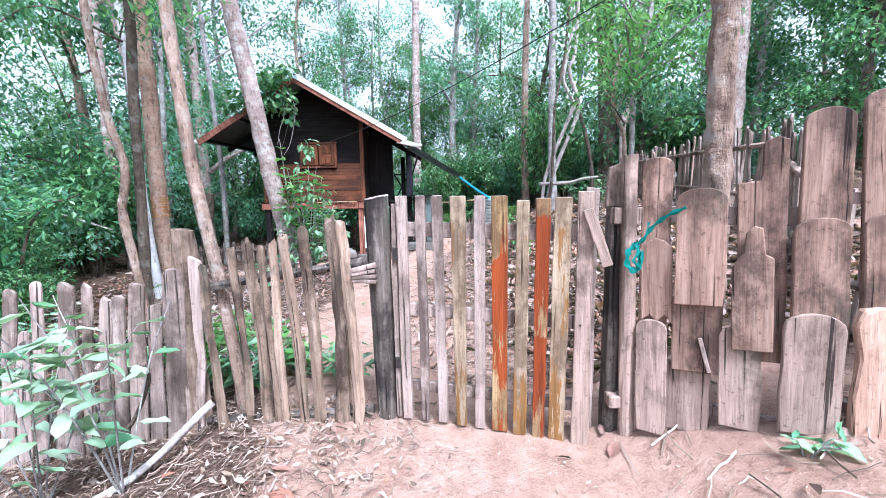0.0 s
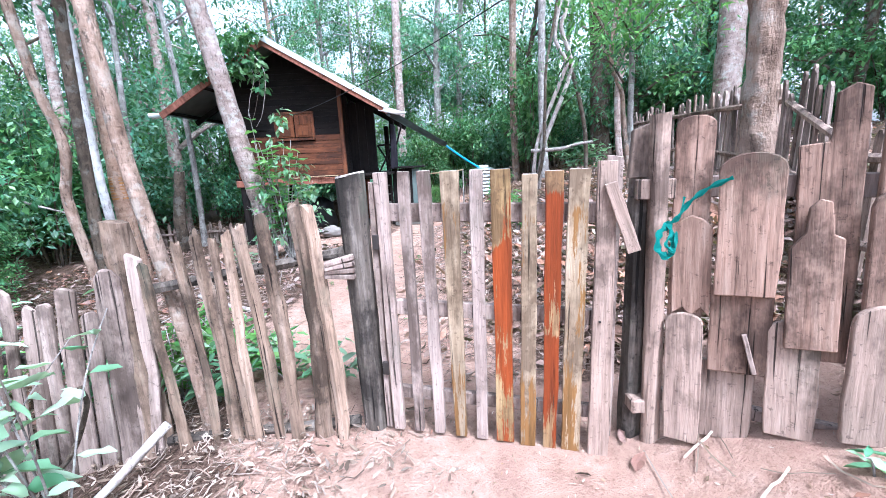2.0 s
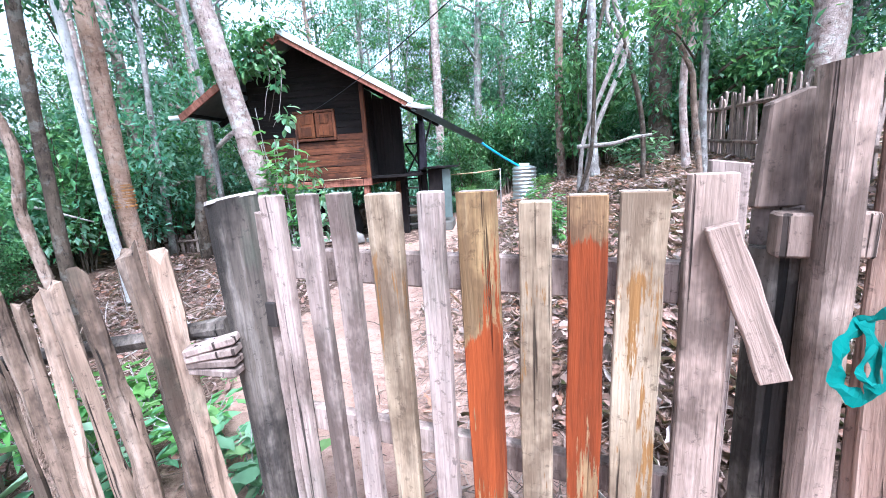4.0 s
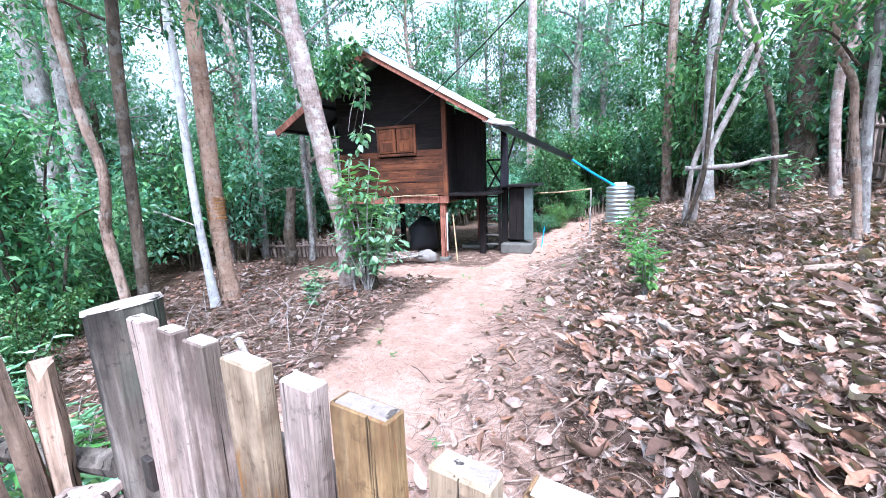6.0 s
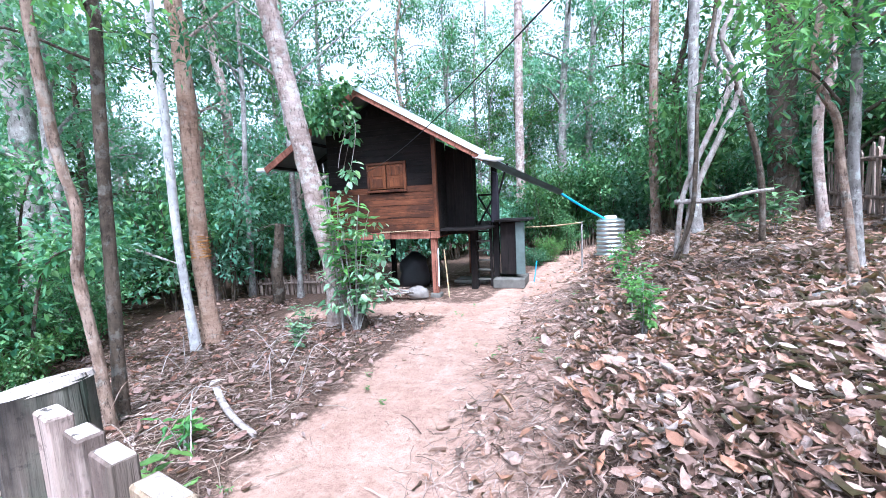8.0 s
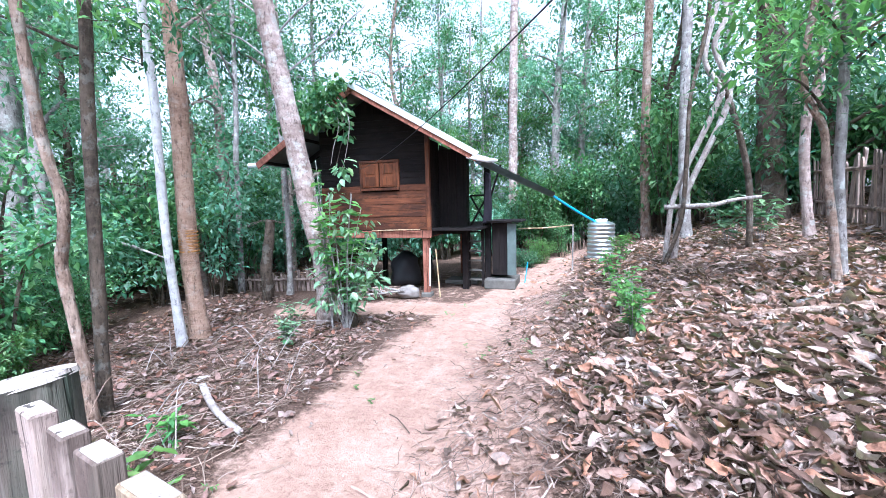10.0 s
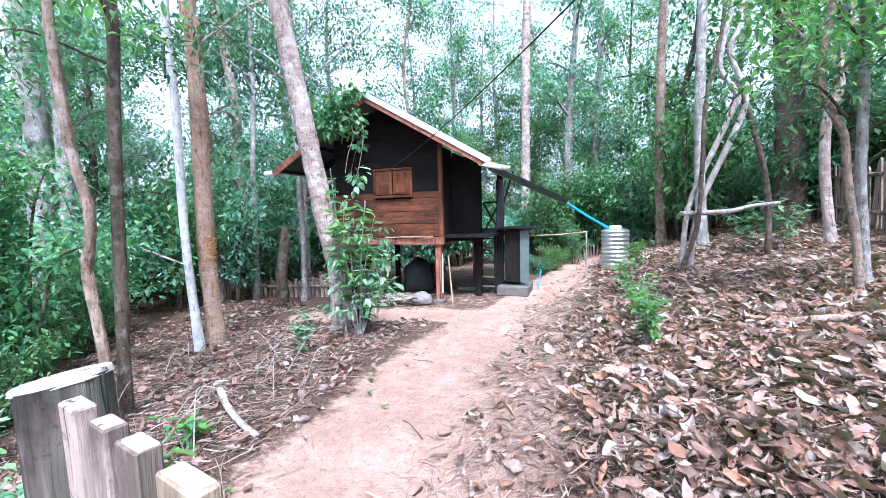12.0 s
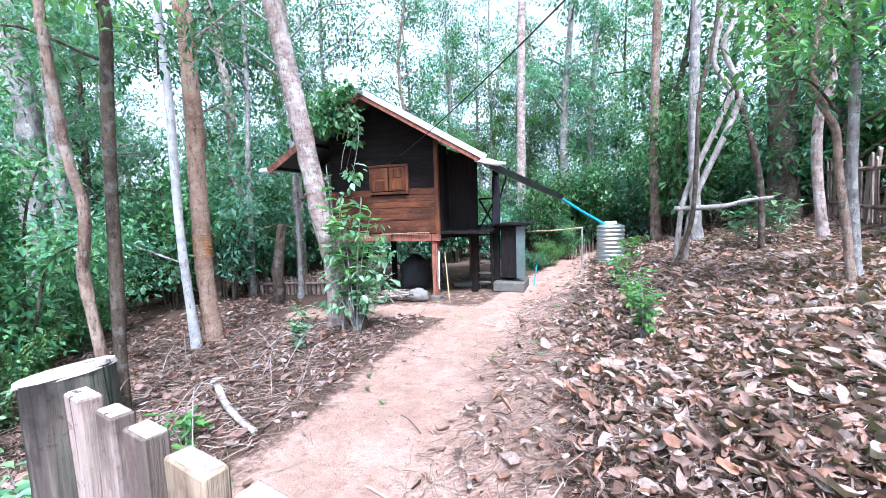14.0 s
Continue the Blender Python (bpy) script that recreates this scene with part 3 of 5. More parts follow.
def top_profile(kind, w, h):
    hw = w / 2
    if kind == "arch":
        return [(hw * math.cos(math.pi * k / 8), h - w * 0.32 + w * 0.32 * math.sin(math.pi * k / 8) ** 0.9) for k in range(9)]
    if kind == "point":
        return [(hw, h - w * 0.35), (hw * 0.5, h - w * 0.1), (0, h), (-hw * 0.5, h - w * 0.12), (-hw, h - w * 0.38)]
    if kind == "notch":
        return [(hw, h - 0.02), (hw * 0.55, h), (hw * 0.05, h - 0.025), (-hw * 0.02, h - 0.16), (-hw * 0.1, h - 0.185), (-hw, h - 0.19)]
    if kind == "neck":
        return [(hw, h - 0.14), (hw * 0.62, h - 0.125), (hw * 0.5, h - 0.01), (0.1 * hw, h), (-hw * 0.3, h - 0.03), (-hw * 0.42, h - 0.12), (-hw, h - 0.18)]
    return [(hw, h - 0.004), (0, h), (-hw, h - 0.01)]


def plank(kind, x0, z0, x1, z1, w, layer):
    NB[0] += 1
    s = NB[0]
    r = random.Random(s * 13)
    h = z1 - z0
    pts = [(-w / 2 * r.uniform(0.9, 1.0), 0.0)]
    if kind == "point":
        pts += [(-w * 0.2, 0.03), (0, -0.005), (w * 0.25, 0.035)]
    pts += [(w / 2 * r.uniform(0.9, 1.0), r.uniform(-0.01, 0.01)), (w / 2, h * 0.35), (w / 2 * 0.97, h * 0.6)]
    pts += top_profile(kind, w, h) + [(-w / 2 * 0.98, h * 0.55), (-w / 2, h * 0.3)]
    bm = outline_bm(pts, 0.024, 0.006, s, 0.004)
    return place_board(bm, M_BLEACH if s % 3 else M_PALE, x0, z0, x1, z1, layer, rightf)


arch = lambda *a: plank("arch", *a)
arch(0.99, 0.58, 0.98, 1.44, 0.133, 0)
plank("point", 1.01, 0.63, 0.99, 1.05, 0.141, 1)
arch(1.01, 0.05, 0.99, 0.64, 0.139, 2)
arch(1.16, 0.74, 1.14, 1.29, 0.205, 2)
plank("flat", 1.16, 0.40, 1.15, 0.78, 0.208, 1)
plank("flat", 1.14, 0.07, 1.13, 0.44, 0.200, 0)
plank("notch", 1.37, 0.50, 1.32, 1.50, 0.180, 0)
plank("neck", 1.34, 0.56, 1.31, 1.12, 0.152, 2)
arch(1.32, 0.17, 1.30, 0.66, 0.164, 1)
arch(1.53, 0.60, 1.50, 1.60, 0.170, 0)
arch(1.53, 0.60, 1.50, 1.16, 0.195, 1)
arch(1.51, 0.23, 1.50, 0.76, 0.215, 2)
arch(1.74, 0.60, 1.66, 1.66, 0.140, 0)
arch(1.75, 0.60, 1.71, 1.18, 0.180, 1)
arch(1.96, 0.10, 1.95, 1.30, 0.190, 1)
arch(2.17, 0.10, 2.17, 1.55, 0.200, 0)
bm = outline_bm([(-0.085, 0), (0.08, 0), (0.085, 0.2), (0.075, 0.38), (0.09, 0.5), (0.06, 0.56), (0, 0.575), (-0.06, 0.565), (-0.09, 0.5), (-0.07, 0.36), (-0.085, 0.2)], 0.045, 0.01, 3, 0.008)
bmesh.ops.subdivide_edges(bm, edges=list(bm.edges), cuts=2, use_grid_fill=True)
for v in bm.verts:
    v.co.y += 0.014 * noise.noise(v.co * 17) + 0.007 * noise.noise(v.co * 40)
place_board(bm, wood("carved_reddish_wood", (0.17, 0.09, 0.06), (0.40, 0.25, 0.18), (0.52, 0.36, 0.28), moss=0.1), 1.73, 0.23, 1.70, 0.80, 2, rightf, "carved_plank", "reddish carved plank in low relief")
# rails, short block and struts
for x0, x1, z, h in ((0.80, 1.50, 1.160, 0.085), (1.50, 2.35, 1.235, 0.05), (0.80, 1.50, 0.20, 0.055), (1.50, 2.35, 0.33, 0.055)):
    a = fence_yaw(0.5 * (x0 + x1))
    L = (x1 - x0) / math.cos(a)
    rl = part("rail", box_bm(L, 0.04, h, 0.004, (L / 2, 0, 0)), M_GREY, rightf)
    rl.location = Vector((x0, fence_y(x0 if x0 > 0.81 else 0.801) + 0.05, z)) - rightf.location
    rl.rotation_euler = (0, 0, a)
blk = part("short_plank", outline_bm([(-0.075, 0), (0.075, 0.0), (0.07, 0.21), (0.0, 0.225), (-0.065, 0.20)], 0.03, 0.004, 5), M_PALE, rightf)
blk.location = Vector((0.85, 2.30, 1.20)) - rightf.location
stub = part("rail_stub", box_bm(0.15, 0.05, 0.085, 0.005), M_PALE, rightf)
stub.location = Vector((0.86, 2.232, 1.155)) - rightf.location
stub.rotation_euler = (0, 0, -0.2)
st = part("strut", box_bm(0.018, 0.014, 0.17, 0.003), M_GREY, rightf)
st.location = Vector((1.165, fence_y(1.165) - 0.055, 0.50)) - rightf.location
st.rotation_euler = (0, radians(-16), -0.54)
ft = part("foot_block", box_bm(0.12, 0.09, 0.07, 0.008), M_PALE, rightf)
ft.location = Vector((0.86, 2.24, 0.16)) - rightf.location

leftf = thing("picket_fence", "crooked fence of split grey pickets", "fence", (-1.2, 2.40, -0.15))
PK = [0]


def picket(x0, z0, x1, z1, w, flat=False):
    PK[0] += 1
    s = PK[0]
    r = random.Random(s * 31)
    h = z1 - z0 + 0.06
    if flat:
        n = 9
        e0, e1 = [], []
        for i in range(n):
            t = i / (n - 1)
            ww = w * (1.04 - 0.16 * t) / 2
            bend = 0.03 * w * math.sin(t * 5 + s)
            e0.append((-ww + bend + r.uniform(-1, 1) * w * 0.06, h * t))
            e1.append((ww + bend + r.uniform(-1, 1) * w * 0.06, h * t))
        tip = [(e0[-1][0] * 0.45, h + w * r.uniform(0.1, 0.4)), (e1[-1][0] * 0.5, h + w * r.uniform(0.0, 0.4))]
        ob = part("picket", outline_bm(e0 + tip + e1[::-1], w * 0.24, 0.007, s, w * 0.06), M_GREY, leftf)
    else:
        # a split pole: bent, flattened, with a ragged broken top
        n, ph = 16, r.uniform(0, 6)
        pts = [(w * (0.22 * math.sin(ph + 4.2 * i / n) + r.uniform(-0.06, 0.06)), w * 0.1 * math.sin(ph * 2 + 6 * i / n), h * i / n) for i in range(n + 1)]
        bm = tube_bm(pts, [w * 0.5 * (1.08 - 0.2 * i / n) * r.uniform(0.92, 1.06) for i in range(n + 1)], 8, 0.75, s, lump=2.4)
        for v in bm.verts:
            v.co.y *= 0.62
            if v.co.z > h - 0.01:
                v.co.z += r.uniform(-0.45, 0.5) * w
        ob = part("picket", bm, M_PICK, leftf)
    ob.location = Vector((x0, 2.40 - 0.02 * (s % 2), z0 - 0.06)) - leftf.location
    ob.rotation_euler = (radians(r.uniform(-1.5, 1.5)), math.atan2(x1 - x0, h), radians(r.uniform(-14, 14)))


picket(-0.60, -0.06, -0.66, 1.12, 0.075)
picket(-0.69, -0.13, -0.71, 1.15, 0.074)
picket(-0.83, -0.19, -0.86, 1.09, 0.066)
picket(-0.93, -0.19, -0.98, 1.05, 0.055)
picket(-1.03, -0.19, -1.06, 1.03, 0.049)
picket(-1.09, -0.20, -1.11, 0.99, 0.046)
picket(-1.15, -0.20, -1.19, 1.03, 0.060)
picket(-1.25, -0.20, -1.30, 0.99, 0.059)
picket(-1.42, -0.22, -1.46, 0.89, 0.050)
for row in ((-1.72, -0.28, -1.65, 0.84, 0.143), (-1.62, -0.28, -1.54, 0.92, 0.108), (-1.88, -0.31, -1.80, 0.64, 0.09), (-1.99, -0.31, -1.88, 0.79, 0.096), (-2.10, -0.32, -2.00, 0.71, 0.096),
            (-2.19, -0.32, -2.08, 0.69, 0.084), (-2.32, -0.31, -2.20, 0.78, 0.079), (-2.40, -0.31, -2.28, 0.79, 0.103), (-2.50, -0.34, -2.37, 0.74, 0.078), (-2.62, -0.34, -2.48, 0.80, 0.083),
            (-2.76, -0.37, -2.66, 0.47, 0.077), (-2.85, -0.36, -2.69, 0.75, 0.085), (-2.98, -0.38, -2.84, 0.72, 0.09), (-3.12, -0.4, -2.98, 0.66, 0.085), (-3.27, -0.42, -3.15, 0.70, 0.09)):
    picket(*row, flat=True)
for x0, x1, za, zb in ((-0.52, -1.60, 0.90, 0.74), (-0.52, -1.60, -0.02, -0.10), (-1.60, -3.3, 0.42, 0.40), (-1.6, -3.3, -0.06, -0.12)):
    p0, p1 = Vector((x0, 2.445, za)), Vector((x1, 2.445, zb))
    bm = tube_bm([p0 + (p1 - p0) * t - leftf.location for t in lerp_list(0, 1, 8)], [0.028] * 8, 7, 0.3, int(za * 100))
    part("rail", bm, M_DARKW, leftf)
for k in range(4):
    b = part("rail_end", box_bm(0.14, 0.05, 0.022, 0.004), M_GREY, leftf, "stacked split rail ends")
    b.location = Vector((-0.53, 2.375, 0.80 + 0.025 * k)) - leftf.location
    b.rotation_euler = (0, radians(4 - 5 * k), radians(5 * k))

# teal ribbon tied round the post
ribbon = thing("ribbon", "teal cloth ribbon knotted round the fence post", "ribbon", (0.9, 2.16, 1.0))


def strap(points, w, name="strip"):
    pts = spline(points, 6)
    bm = bmesh.new()
    rows = []
    for i, p in enumerate(pts):
        t = (pts[min(i + 1, len(pts) - 1)] - pts[max(0, i - 1)]).normalized()
        s = t.cross(Vector((0.2, -1, 0.1))).normalized() * w / 2 * (1 + 0.4 * math.sin(i * 1.3))
        q = Vector((0, -0.003, 0))
        rows.append([bm.verts.new(p + s), bm.verts.new(p + q * (1 + math.sin(i))), bm.verts.new(p - s)])
    for a, b in zip(rows, rows[1:]):
        bm.faces.new((a[0], a[1], b[1], b[0]))
        bm.faces.new((a[1], a[2], b[2], b[1]))
    bmesh.ops.solidify(bm, geom=bm.faces, thickness=0.002)
    bmesh.ops.scale(bm, vec=(0.8, 0.8, 0.8), verts=bm.verts)
    return part(name, bm, M_TEAL, ribbon)


strap([(-0.03, -0.02, 0.02), (-0.085, -0.05, -0.02), (-0.09, -0.06, -0.10), (-0.04, -0.07, -0.13), (-0.015, -0.05, -0.06), (-0.03, -0.03, 0.03)], 0.034)
strap([(-0.04, -0.02, 0.02), (0.0, -0.04, 0.05), (0.05, -0.05, 0.13), (0.12, -0.08, 0.20), (0.20, -0.13, 0.25)], 0.024)
strap([(0.02, -0.04, 0.07), (0.035, -0.035, 0.16)], 0.012)
strap([(-0.02, -0.05, -0.02), (-0.06, -0.07, -0.07), (-0.02, -0.08, -0.10), (0.0, -0.05, -0.01)], 0.018)

# fence along the top of the bank
FAR = [(4.95, 11.8), (4.4, 9.4), (3.92, 6.9), (3.3, 4.6), (2.75, 3.2), (2.5, 2.4), (2.32, 1.7)]
bankf = thing("bank_fence", "weathered grey picket fence along the top of the bank", "fence", (3.9, 6.9, 0.9))
u = 0
for (ax, ay), (bx, by) in zip(FAR, FAR[1:]):
    L = math.hypot(bx - ax, by - ay)
    k = int(L / 0.105)
    yaw = math.atan2(by - ay, bx - ax)
    for i in range(k):
        t = i / k
        x, y = ax + (bx - ax) * t, ay + (by - ay) * t
        u += 1
        r = random.Random(u * 17)
        w, h = r.uniform(0.055, 0.12), 1.12 + r.uniform(-0.12, 0.14)
        z = ground_z(x, y) - 0.1
        bm = outline_bm([(-w / 2, 0), (w / 2, 0), (w / 2 * 0.95, h * 0.6), (w / 2 * 0.9, h - w * 0.4), (w * 0.2, h), (-w * 0.2, h + 0.005), (-w / 2 * 0.9, h - w * 0.45), (-w / 2, h * 0.5)], 0.022, 0.007, u, 0)
        o = part("picket", bm, M_GREY if u % 4 else M_PALE, bankf)
        o.location = Vector((x, y, z)) - bankf.location
        o.rotation_euler = (radians(r.uniform(-3, 3)), radians(r.uniform(-3, 3)), yaw)
    for hz in (0.30, 0.86):
        p0, p1 = Vector((ax, ay, ground_z(ax, ay) + hz)), Vector((bx, by, ground_z(bx, by) + hz))
        nrm = Vector((math.sin(yaw), -math.cos(yaw), 0)) * 0.03
        bm = tube_bm([p0 + (p1 - p0) * t + nrm - bankf.location for t in lerp_list(0, 1, 6)], [0.032] * 6, 6, 0.2, u)
        part("rail", bm, M_PALE, bankf)

# ---- stilt hut ----
hut = thing("hut", "brown wooden hut on stilts under a corrugated metal gable roof", "hut", (-3.2, 9.0, -0.15))
H0 = Vector(hut.location)


def hput(ob, x, y, z, ry=0.0, rz=0.0, rx=0.0):
    ob.location = Vector((x, y, z)) - H0
    ob.rotation_euler = (rx, ry, rz)
    return ob


FY, FZ = 9.0, 1.14
for x, y, top in ((-2.12, 9.03, 1.12), (-1.53, 9.62, 2.4), (-4.2, 9.03, 1.12), (-2.1, 11.6, 1.1), (-4.2, 11.6, 1.1), (-1.15, 9.95, 2.35), (-1.5, 11.6, 2.3)):
    z0 = ground_z(x, y) - 0.15
    hput(part("post", box_bm(0.11, 0.11, top - z0, 0.008, (0, 0, (top - z0) / 2)), M_FASCIA if -2.2 < x < -1.9 else M_BLACKW, hut), x, y, z0)
hput(part("footing", box_bm(0.2, 0.2, 0.16, 0.02), M_CONC, hut), -2.12, 9.03, -0.10)
hput(part("beam", box_bm(2.3, 0.09, 0.13, 0.006), M_FASCIA, hut, "red-brown floor beam"), -3.15, 8.98, 1.055)
hput(part("beam", box_bm(0.09, 2.8, 0.13, 0.006), M_FASCIA, hut), -2.12, 10.4, 1.05)
hput(part("floor_deck", box_bm(3.2, 3.0, 0.05, 0.004), M_BLACKW, hut), -2.75, 10.52, 1.135)
# front wall of horizontal boards round the shuttered window
WX0, WX1, WT = -4.25, -2.02, 3.12
SX0, SX1, SZ0, SZ1 = -3.34, -2.63, 1.925, 2.38
z = FZ
k = 0
while z < 3.2:
    h = 0.118
    half = min(1.15, max(0.15, (3.55 - z) / 0.6))
    lo, hi = max(WX0, -3.23 - half), min(WX1, -3.23 + half)
    spans = [(lo, hi)] if z + h < SZ0 or z > SZ1 else [(lo, SX0 - 0.03), (SX1 + 0.03, hi)]
    for a, b in spans:
        if b - a > 0.05:
            bm = box_bm(0.022, h - 0.004, b - a, 0.003)
            # Boards from window height up are coloured near-black for the roof's shade.
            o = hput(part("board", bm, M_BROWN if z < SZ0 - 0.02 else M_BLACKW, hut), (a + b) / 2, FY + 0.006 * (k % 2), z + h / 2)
            o.rotation_euler = (radians(90), 0, radians(90))
    z += h
    k += 1
for x in (SX0 + 0.175, SX1 - 0.175):
    sh = hput(part("shutter", box_bm(0.335, 0.03, SZ1 - SZ0 - 0.02, 0.005), M_SHUT, hut, "closed orange-brown panelled shutter"), x, FY - 0.03, (SZ0 + SZ1) / 2)
    for dz, hh in ((-0.105, 0.17), (0.105, 0.17)):
        pn = part("panel", box_bm(0.21, 0.014, hh, 0.006), M_SHUT, sh)
        pn.location = (0, -0.019, dz)
for x in (SX0 - 0.02, SX1 + 0.02):
    hput(part("window_frame", box_bm(0.045, 0.05, SZ1 - SZ0 + 0.08, 0.004), M_BROWN, hut), x, FY - 0.025, (SZ0 + SZ1) / 2)
for zz in (SZ0 - 0.03, SZ1 + 0.02):
    hput(part("window_frame", box_bm(SX1 - SX0 + 0.10, 0.06, 0.045, 0.004), M_BROWN, hut), (SX0 + SX1) / 2, FY - 0.028, zz)
hput(part("corner_post", box_bm(0.075, 0.075, 1.75, 0.005), M_BROWN, hut), -2.04, FY - 0.005, 2.0)
# gable sheathing behind the boards, near-black as overhang shade in the colour
gable = part("gable_wall", outline_bm([(-1.02, 0), (1.21, 0), (1.21, 1.69), (0, 2.40), (-1.02, 1.81)], 0.02, 0, 0, 0), M_BLACKW, hut, "boarded gable coloured near-black for overhang shade")
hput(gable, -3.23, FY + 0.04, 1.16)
# set-back wall, side and back walls, porch and eave shade in their colour
def dark_wall(x0, y0, x1, y1, z0, z1):
    L = math.hypot(x1 - x0, y1 - y0)
    n = max(1, int(L / 0.16))
    a = math.atan2(y1 - y0, x1 - x0)
    for i in range(n):
        t = (i + 0.5) / n
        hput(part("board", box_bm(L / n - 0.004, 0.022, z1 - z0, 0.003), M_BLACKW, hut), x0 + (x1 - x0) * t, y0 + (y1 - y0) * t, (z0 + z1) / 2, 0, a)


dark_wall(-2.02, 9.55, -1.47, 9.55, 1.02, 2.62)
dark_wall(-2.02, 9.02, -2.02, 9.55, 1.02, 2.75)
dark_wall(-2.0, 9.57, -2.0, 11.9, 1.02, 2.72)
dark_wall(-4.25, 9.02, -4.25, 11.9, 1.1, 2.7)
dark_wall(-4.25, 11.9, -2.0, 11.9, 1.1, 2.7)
# roof
APX, APZ, RY0, RY1 = -3.23, 3.66, 8.50, 12.4


def roof_side(x1, z1, name):
    L = math.hypot(x1 - APX, z1 - APZ)
    amp = 0.009
    bm = bmesh.new()
    n = int((RY1 - RY0) / 0.019)
    rows = []
    for i in range(n + 1):
        y = RY0 + (RY1 - RY0) * i / n
        off = amp * math.sin(2 * math.pi * (y - RY0) / 0.076)
        rows.append([bm.verts.new((APX + (x1 - APX) * t, y, APZ + (z1 - APZ) * t + off)) for t in (0, 0.5, 1.0)])
    for a, b in zip(rows, rows[1:]):
        for j in range(2):
            bm.faces.new((a[j], a[j + 1], b[j + 1], b[j]))
    bmesh.ops.solidify(bm, geom=bm.faces, thickness=0.006)
    for v in bm.verts:
        v.co -= H0
    o = part("roof_sheet", bm, M_TIN, hut, "corrugated galvanised roof sheet", True)
    bm = bmesh.new()
    vs = [bm.verts.new(Vector(p) - H0) for p in ((APX, RY0 + 0.04, APZ - 0.03), (x1, RY0 + 0.04, z1 - 0.03), (x1, RY1, z1 - 0.03), (APX, RY1, APZ - 0.03))]
    bm.faces.new(vs)
    bmesh.ops.solidify(bm, geom=bm.faces, thickness=0.01)
    part("roof_lining", bm, M_TINU, hut, "dull dark roof underside")
    a = math.atan2(APZ - z1, abs(x1 - APX))
    sgn = 1 if x1 > APX else -1
    if x1 > APX:
        fl = part("verge_flashing", box_bm(L + 0.02, 0.05, 0.09, 0.004), M_FLASH, hut, "pale metal verge flashing")
        hput(fl, (APX + x1) / 2, RY0 - 0.035, (APZ + z1) / 2 + 0.005, sgn * a)
    f = part("fascia", box_bm(L, 0.03, 0.12, 0.004), M_FASCIA, hut, "red-brown gable fascia board")
    hput(f, (APX + x1) / 2, RY0 - 0.02, (APZ + z1) / 2 - 0.065, sgn * a)
    for y in (9.6, 10.8, 12.0):
        hput(part("rafter", box_bm(L, 0.05, 0.10, 0.004), M_BLACKW, hut), (APX + x1) / 2, y, (APZ + z1) / 2 - 0.10, sgn * a)
    for t in (0.3, 0.6, 0.95):
        hput(part("purlin", box_bm(0.05, RY1 - RY0 - 0.1, 0.04, 0.003), M_BLACKW, hut), APX + (x1 - APX) * t, (RY0 + RY1) / 2 + 0.03, APZ + (z1 - APZ) * t - 0.055, sgn * a)


roof_side(-1.02, 2.36, "r")
roof_side(-5.30, 2.46, "l")
hput(part("ridge_cap", box_bm(0.22, RY1 - RY0, 0.02, 0.004), M_TIN, hut), APX, (RY0 + RY1) / 2, APZ + 0.02)
hput(part("eave_pipe", tube_bm([(0, 0, 0), (0.12, 0.02, 0), (0.3, 0.02, 0.0)], [0.045, 0.045, 0.04], 10), M_WHITE, hut, "white plastic pipe end at the eave"), -5.62, 8.62, 2.44)
hput(part("cloth_wrap", tube_bm([(-0.2, 0, 0.03), (0, -0.02, 0.0), (0.16, 0, -0.04), (0.3, 0, -0.05)], [0.025, 0.045, 0.035, 0.02], 9, 0.5, 4), M_FLASH, hut, "white plastic sheet wrapped round the eave"), -1.0, 8.50, 2.30)
# porch: ladder, rail, brace, hung cloth
ladder = thing("ladder", "dark wooden ladder up to the porch of the hut", "ladder", (-1.38, 9.85, -0.05))
for x in (-0.14, 0.14):
    part("stringer", box_bm(0.05, 0.07, 1.35, 0.005, (x, 0.0, 0.62)), M_BLACKW, ladder)
for i in range(6):
    part("rung", box_bm(0.25, 0.09, 0.028, 0.004, (0, 0, 0.14 + 0.19 * i)), M_CONC if i < 5 else M_BLACKW, ladder)
for p0, p1 in (((-1.5, 9.95, 1.15), (-1.15, 9.95, 1.75)), ((-1.5, 9.95, 1.75), (-1.15, 9.95, 1.15)), ((-1.5, 9.95, 1.75), (-1.15, 9.95, 1.75)), ((-1.15, 9.9, 1.5), (-0.85, 9.7, 2.3))):
    part("rail", tube_bm([Vector(p0) - H0, Vector(p1) - H0], [0.02, 0.02], 7), M_BLACKW, hut)
cl = solo("hanging_cloth", outline_bm([(-0.09, 0), (0.08, 0.02), (0.07, 0.4), (0.05, 0.95), (-0.05, 1.0), (-0.08, 0.5)], 0.08, 0.03, 4, 0.02), M_CLOTH, "dark clothes hanging on the porch post", "clothes", at=(-1.12, 9.83, 1.2))
shed = thing("wash_cabin", "small dark box shed, its lit side coloured green-grey", "shed", (-0.90, 10.1, 0.1))
part("body", box_bm(0.30, 0.75, 1.02, 0.01, (0, 0.1, 0.60)), M_BLACKW, shed)
# The shed's lit side: a paler strip added beside the dark body.
part("side_sheet", box_bm(0.17, 0.03, 1.0, 0.004, (0.235, -0.29, 0.60)), M_BOX, shed, "lit side of the shed, coloured green-grey")
part("lid", box_bm(0.66, 0.95, 0.04, 0.006, (0.10, 0.05, 1.14)), M_BLACKW, shed)
part("slab", box_bm(0.60, 0.75, 0.18, 0.015, (0.02, -0.1, -0.06)), M_CONC, shed, "grey concrete slab")
solo("slab", box_bm(0.7, 0.5, 0.08, 0.015), M_CONC, "grey concrete step slab under the hut", "slab", at=(-1.75, 10.3, -0.02))
